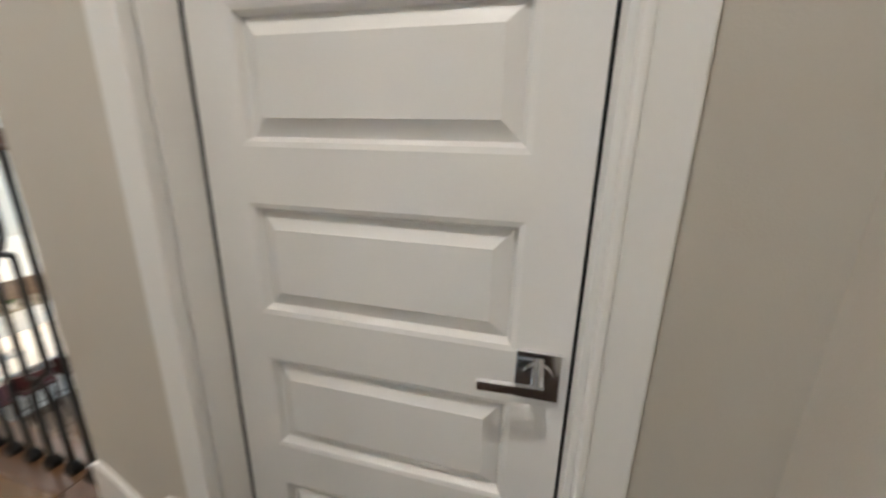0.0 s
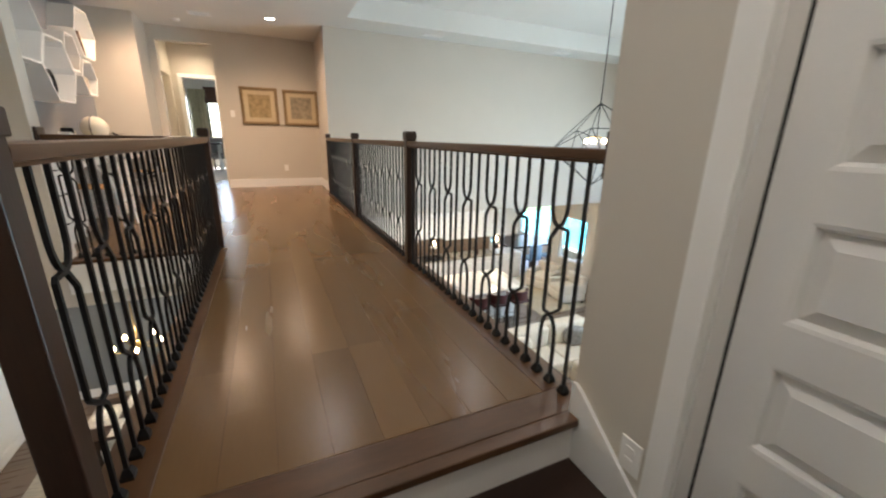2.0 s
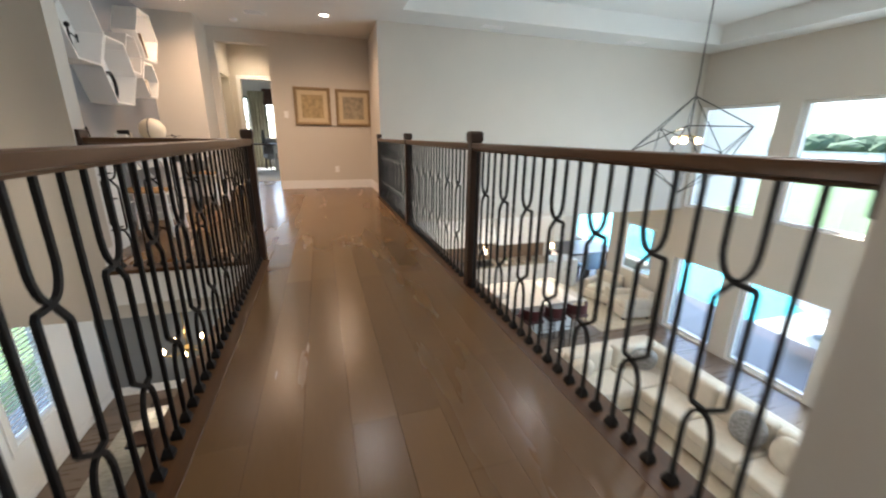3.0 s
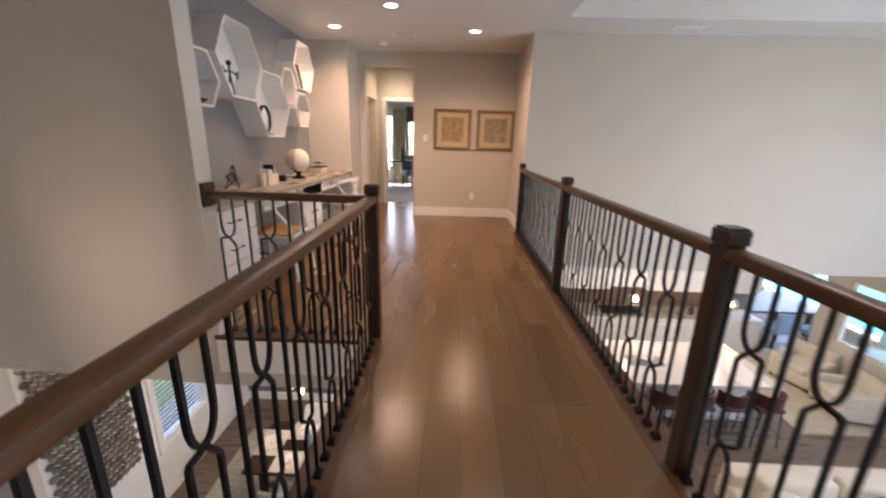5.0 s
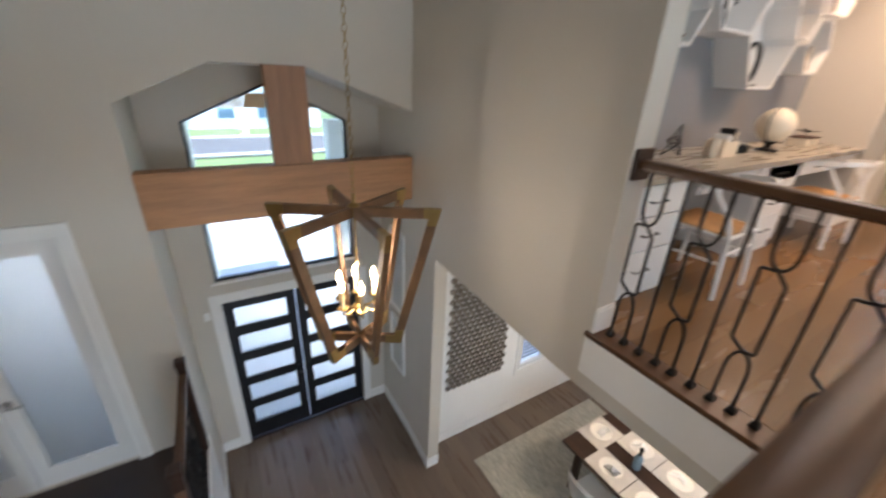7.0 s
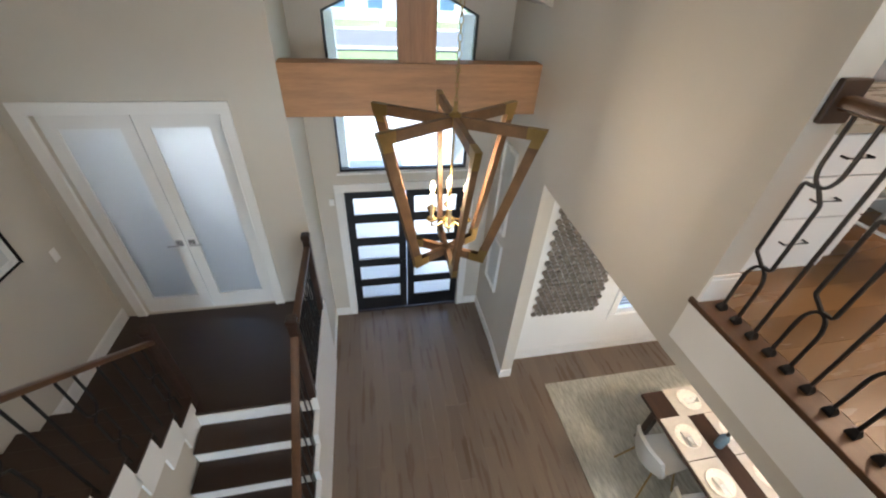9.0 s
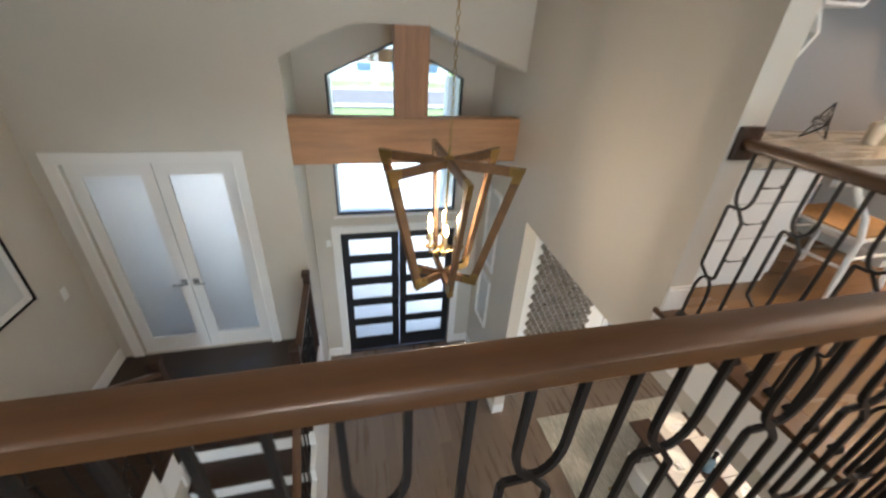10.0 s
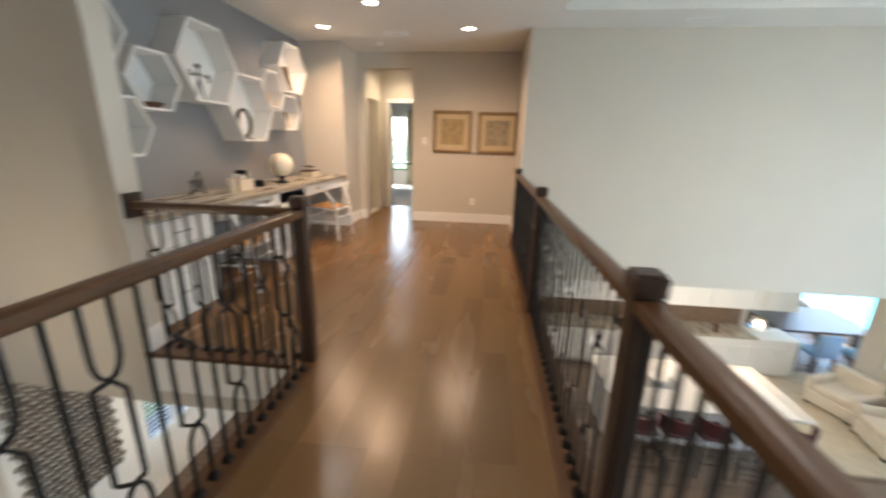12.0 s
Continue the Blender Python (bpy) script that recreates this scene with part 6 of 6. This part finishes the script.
for sx in (-1, 1):
    for sy in (-1, 1):
        boxpart("leg", (sx * 0.23 - 0.02, sx * 0.23 + 0.02, sy * 0.23 - 0.02, sy * 0.23 + 0.02, 0, 0.31), WENGE, nc)
t = thing("stacked_ornament", "dark stacked-ring ornament on the bedroom table", "ornament", at=(-12.72, -1.86, 0.743))
bm = bmesh.new()
prof = [(0.0, 0.001)]
for k in range(6):
    prof += [(0.075 - 0.008 * k, 0.002 + 0.06 * k), (0.075 - 0.008 * k, 0.03 + 0.06 * k), (0.022, 0.034 + 0.06 * k), (0.022, 0.058 + 0.06 * k)]
lathe(bm, prof + [(0.0, 0.36)], n=16)
part("rings", bm, BLKM, t, smooth=True)
t = thing("table_lamp", "cream shaded table lamp glowing on a dark chest", "lamp", at=(-9.28, -3.6, 0.862))
bm = bmesh.new()
lathe(bm, [(0.0, 0.001), (0.08, 0.001), (0.08, 0.02), (0.04, 0.06), (0.06, 0.16), (0.03, 0.26), (0.012, 0.30), (0.0, 0.30)], n=18)
part("base", bm, CREAM, t, smooth=True)
bm = bmesh.new()
lathe(bm, [(0.13, 0.28), (0.13, 0.52), (0.0, 0.52)], n=20)
part("shade", bm, glow("lit_lamp_shade", (1.0, 0.74, 0.38), 0.35), t, "glowing cream shade")
t = thing("chest", "dark wooden chest of drawers", "chest", at=(-9.28, -3.6, 0.003))
boxpart("body", (-0.30, 0.30, -0.25, 0.25, 0, 0.858), WENGE, t, bev=0.005)
for k in range(3):
    boxpart("drawer", (-0.28, 0.28, 0.25, 0.268, 0.08 + k * 0.26, 0.32 + k * 0.26), WENGE, t, "", 0.004)
lamp("POINT", (-9.28, -3.2, 1.5), 2.0, (1.0, 0.75, 0.45), 0.08)
lamp("SPOT", (-9.1, -1.5, C - 0.03), 5.0, (1.0, 0.78, 0.50), 0.06, 150)
copy_thing(first, Matrix.Translation((-9.1, -1.5, C)))

# ---- outdoors ----
LAWN = material("clipped_lawn", (0.075, 0.12, 0.035), 0.9, vary=0.3, scale=0.6, bump=0.5, fine=30)
PAVE = material("pale_concrete", (0.52, 0.50, 0.46), 0.85, vary=0.10, scale=1.2, bump=0.2, fine=60)
ASPH = material("asphalt", (0.055, 0.055, 0.058), 0.9, vary=0.15, scale=2, bump=0.3)
POOLM = material("turquoise_pool_water", (0.03, 0.40, 0.47), 0.5, vary=0.10, scale=2, bump=0.15, fine=5)
STUC = material("white_stucco", (0.74, 0.73, 0.70), 0.85, vary=0.05, scale=2, bump=0.3, fine=80)
ROOF = material("grey_shingle", (0.12, 0.115, 0.11), 0.9, vary=0.2, scale=6, bump=0.3)
WPANE = material("dark_house_glass", (0.10, 0.16, 0.22), 0.1, vary=0.1)
tagged(boxpart("ground", (-400, 400, -400, 400, G - 0.6, G - 0.30), LAWN), "clipped green lawn reaching the horizon", "ground", kind="structure")
tagged(boxpart("patio", (-6.6, 4, 9.63, 11.2, G - 0.299, G - 0.06), PAVE), "pale concrete patio behind the house", "patio", kind="structure")
tagged(boxpart("patio_side", (-9.28, 4, 7.63, 9.62, G - 0.299, G - 0.06), PAVE), "pale concrete patio behind the house", "patio", kind="structure")
tagged(boxpart("patio_far", (-6.6, 10, 11.2, 22, G - 0.299, G - 0.065), PAVE), "pale concrete patio beside the pool", "patio", kind="structure")
tagged(boxpart("water_pool", (-20, -6.65, 9.66, 20, G - 0.299, G - 0.12), POOLM), "turquoise swimming pool water", "water", kind="structure")
t = thing("patio_table", "dark round covered patio table", "table", at=(-5.4, 10.6, G - 0.06))
bm = bmesh.new()
lathe(bm, [(0.0, 0.0), (0.30, 0.0), (0.06, 0.05), (0.06, 0.68), (0.75, 0.70), (0.78, 0.73), (0.75, 0.75), (0.0, 0.76)], n=28)
part("table_body", bm, material("charcoal_metal", (0.06, 0.065, 0.07), 0.5, vary=0.2), t, smooth=True)
tagged(boxpart("water_lake", (-300, 300, 60, 260, G - 0.299, G - 0.26), material("grey_blue_lake", (0.16, 0.21, 0.25), 0.15, vary=0.1, scale=0.1, bump=0.1, fine=2)), "grey-blue lake beyond the lawn", "water", kind="structure")
bm = bmesh.new()
rng = random.Random(21)
for k in range(260):
    x = rng.uniform(-220, 160)
    h = rng.uniform(5, 11)
    m = Matrix.Translation((x, 275 + rng.uniform(0, 30), G + h * 0.35)) @ Matrix.Diagonal((rng.uniform(4, 9), 4, h * 0.6, 1))
    v = bmesh.ops.create_icosphere(bm, subdivisions=2, radius=1.0, matrix=m)["verts"]
    for p in v:
        p.co += Vector((rng.uniform(-1, 1), rng.uniform(-1, 1), rng.uniform(-0.8, 0.8)))
o = tagged(part("far_woods", bm, material("far_foliage", (0.06, 0.09, 0.045), 0.9, vary=0.4, scale=0.3)), "hazy green woods on the far shore", "woods", kind="stuff")

tagged(boxpart("porch_ceiling", (-6.5, 0.3, -10.4, -5.41, 1.9, 2.1), STUC), "white porch ceiling over the entrance", "ceiling", kind="structure")

# street side
tagged(boxpart("porch_floor", (-6.5, 0.3, -10.6, -5.41, G - 0.299, G - 0.04), material("slate_blue_porch_stone", (0.20, 0.225, 0.25), 0.7, vary=0.15, scale=3, bump=0.2)), "pale concrete porch floor", "porch", kind="structure")
tagged(boxpart("driveway", (-9.5, 4.0, -22, -10.6, G - 0.299, G - 0.10), material("grey_driveway_concrete", (0.27, 0.285, 0.30), 0.85, vary=0.10, scale=1.2, bump=0.2, fine=60)), "grey concrete driveway before the porch", "path", kind="structure")
tagged(boxpart("road", (-200, 200, -36, -28, G - 0.299, G - 0.20), ASPH), "asphalt street with pale kerbs", "road", kind="structure")
for y in (-28.2, -36.2):
    tagged(boxpart("kerb", (-200, 200, y - 0.15, y + 0.15, G - 0.299, G - 0.08), PAVE), "pale concrete kerb", "kerb", kind="structure")
for x in (-1.75, -4.25):
    c = thing("porch_column", "white square porch column on a plinth", "column", "porch columns", (x, -8.3, G - 0.04))
    boxpart("shaft", (-0.17, 0.17, -0.17, 0.17, 0.4, 3.9), STUC, c, bev=0.01)
    boxpart("plinth", (-0.24, 0.24, -0.24, 0.24, 0, 0.4), STUC, c, bev=0.01)
c = thing("porch_gable", "white porch gable with cedar beams", "porch roof", at=(-3.0, -8.3, 0))
bm = bmesh.new()
prism(bm, [(-2.2, 0.45), (-2.2, 0.75), (0, 1.75), (2.2, 0.75), (2.2, 0.45), (1.9, 0.45), (0, 1.35), (-1.9, 0.45)], "y", -0.2, 0.2)
part("gable", bm, STUC, c)
boxpart("beam", (-1.3, 1.3, -0.1, 0.1, 0.70, 0.92), BEAM, c)


def house(x, y, w_, d_, h, rz, label):
    hs = thing("house", label, "house", "street houses", pose(x, y, G - 0.3, 0, 0, rz))
    boxpart("wall", (-w_ / 2, w_ / 2, -d_ / 2, d_ / 2, 0, h), STUC, hs)
    bm = bmesh.new()
    prism(bm, [(-w_ / 2 - 0.5, h), (w_ / 2 + 0.5, h), (w_ / 2 - 2.5, h + 2.8), (-w_ / 2 + 2.5, h + 2.8)], "y", -d_ / 2 - 0.5, d_ / 2 + 0.5)
    part("roof", bm, ROOF, hs)
    n_ = int(w_ // 3)
    for r_ in range(int(h // 2.8)):
        for k in range(n_):
            u = -w_ / 2 + (k + 0.5) * w_ / n_
            wn_ = boxpart("window", (u - 0.7, u + 0.7, d_ / 2, d_ / 2 + 0.04, 0.9 + r_ * 2.9, 2.4 + r_ * 2.9), WPANE, hs)
            boxpart("sill", (u - 0.8, u + 0.8, d_ / 2, d_ / 2 + 0.10, 0.82 + r_ * 2.9, 0.9 + r_ * 2.9), STUC, wn_)


house(-4, -48, 17, 10, 6, 0, "white stucco two-storey house across the street")
house(18, -48, 14, 10, 6, 0, "white stucco house across the street")
house(-26, -48, 14, 10, 3.2, 0, "low white stucco house across the street")


# ---- floor boards ----
PLANKS = {}


def plank(name, parent, x0, x1, y0, y1, z, mat, t=0.013):
    key = (round(x1 - x0, 3), round(y1 - y0, 3), mat.name)
    if key not in PLANKS:
        a, b, c = (x1 - x0) / 2, (y1 - y0) / 2, 0.0006
        bm = bmesh.new()
        rings = [[bm.verts.new((sx * (a - i), sy * (b - i), zz)) for sx, sy in ((-1, -1), (1, -1), (1, 1), (-1, 1))] for i, zz in ((0.0002, -t), (0.0002, -c), (c, 0))]
        for p, q in zip(rings, rings[1:]):
            for k in range(4):
                bm.faces.new((p[k], p[(k + 1) % 4], q[(k + 1) % 4], q[k]))
        bm.faces.new(rings[-1])
        PLANKS[key] = mesh(bm, name, mat)
    ob = new(name, PLANKS[key])
    ob.parent = parent
    ob.location = ((x0 + x1) / 2, (y0 + y1) / 2, z)
    return ob


def boards(parent, x0, x1, y0, y1, z, mat, along, w, seed):
    rng = random.Random(seed)
    u0, u1, v0, v1 = (x0, x1, y0, y1) if along == "x" else (y0, y1, x0, x1)
    n = max(1, round((v1 - v0) / w))
    w = (v1 - v0) / n
    for i in range(n):
        u = u0 - rng.choice((0, 0.3, 0.6, 0.9, 1.2))
        while u < u1 - 0.001:
            l = rng.choice((0.9, 1.2, 1.5, 1.8, 2.1))
            a, b = max(u, u0), min(u + l, u1)
            if u1 - b < 0.15:
                b = u1
            if b - a > 0.02:
                d = (a, b, v0 + i * w, v0 + (i + 1) * w) if along == "x" else (v0 + i * w, v0 + (i + 1) * w, a, b)
                plank("plank", parent, *d, z, mat)
            u = max(b, u + l) if b < u1 else u1
    return parent


fl = bpy.data.objects["floor_upper"]
boards(fl, -8.32, -1.085, -0.80, 0.50, 0, OAKX, "x", 0.163, 3)
boards(fl, -7.65, -3.93, -1.899, -0.95, 0, OAKX, "x", 0.163, 4)
boards(fl, -7.65, -3.96, -2.64, -1.899, 0, OAKX, "x", 0.163, 14)
boards(fl, -8.32, -7.65, -2.0, -0.95, 0, OAKX, "x", 0.163, 5)
boards(fl, -9.74, -8.32, -1.95, -1.05, 0, OAKX, "x", 0.163, 6)
NOSE = [(-0.958, -0.905, -0.95, 0.529, RAILY), (-1.085, -0.9585, -0.95, 0.655, RAILY), (-7.08, -1.0855, 0.50, 0.655, RAILW), (-3.785, -1.0855, -0.955, -0.80, RAILW), (-8.32, -7.08, 0.50, 0.60, OAKX), (-8.32, -3.7855, -0.95, -0.80, OAKX), (-3.93, -3.785, -1.925, -0.9555, RAILY)]
for x0, x1, y0, y1, m in NOSE:
    boxpart("nosing_board", (x0, x1, y0, y1, -0.03 if m is not OAKX else -0.015, 0.0005), m, fl, "", 0.004)
fg = bpy.data.objects["floor_ground"]
boards(fg, -3.93, -1.665, -5.25, 0.6, G, OAKY, "y", 0.178, 11)
boards(fg, -7.51, -3.93, -4.03, 0.6, G, OAKY, "y", 0.178, 12)
bm = bmesh.new()
rng = random.Random(5)
for x0, x1, y0, y1 in ((-7.08, -0.91, 0.6, 7.45), (-14.0, -7.08, 0.6, 7.45), (-14.0, -9.47, 7.45, 9.45), (-1.665, 0.45, -1.5, 0.6)):
    n = round((x1 - x0) / 0.178)
    w = (x1 - x0) / n
    for i in range(n):
        u = y0 - rng.random() * 1.5
        while u < y1:
            l = rng.choice((0.9, 1.2, 1.5, 1.8, 2.1))
            a, b = max(u, y0), min(u + l, y1)
            if b - a > 0.02:
                box(bm, x0 + i * w + 0.001, x0 + (i + 1) * w - 0.001, a + 0.001, b - 0.001, G - 0.013, G)
            u += l
me = bpy.data.meshes.new("floorboards")
bm.to_mesh(me)
bm.free()
me.materials.append(OAKY)
o = new("floorboards", me)
o.parent = fg
o["kind"] = "stuff"
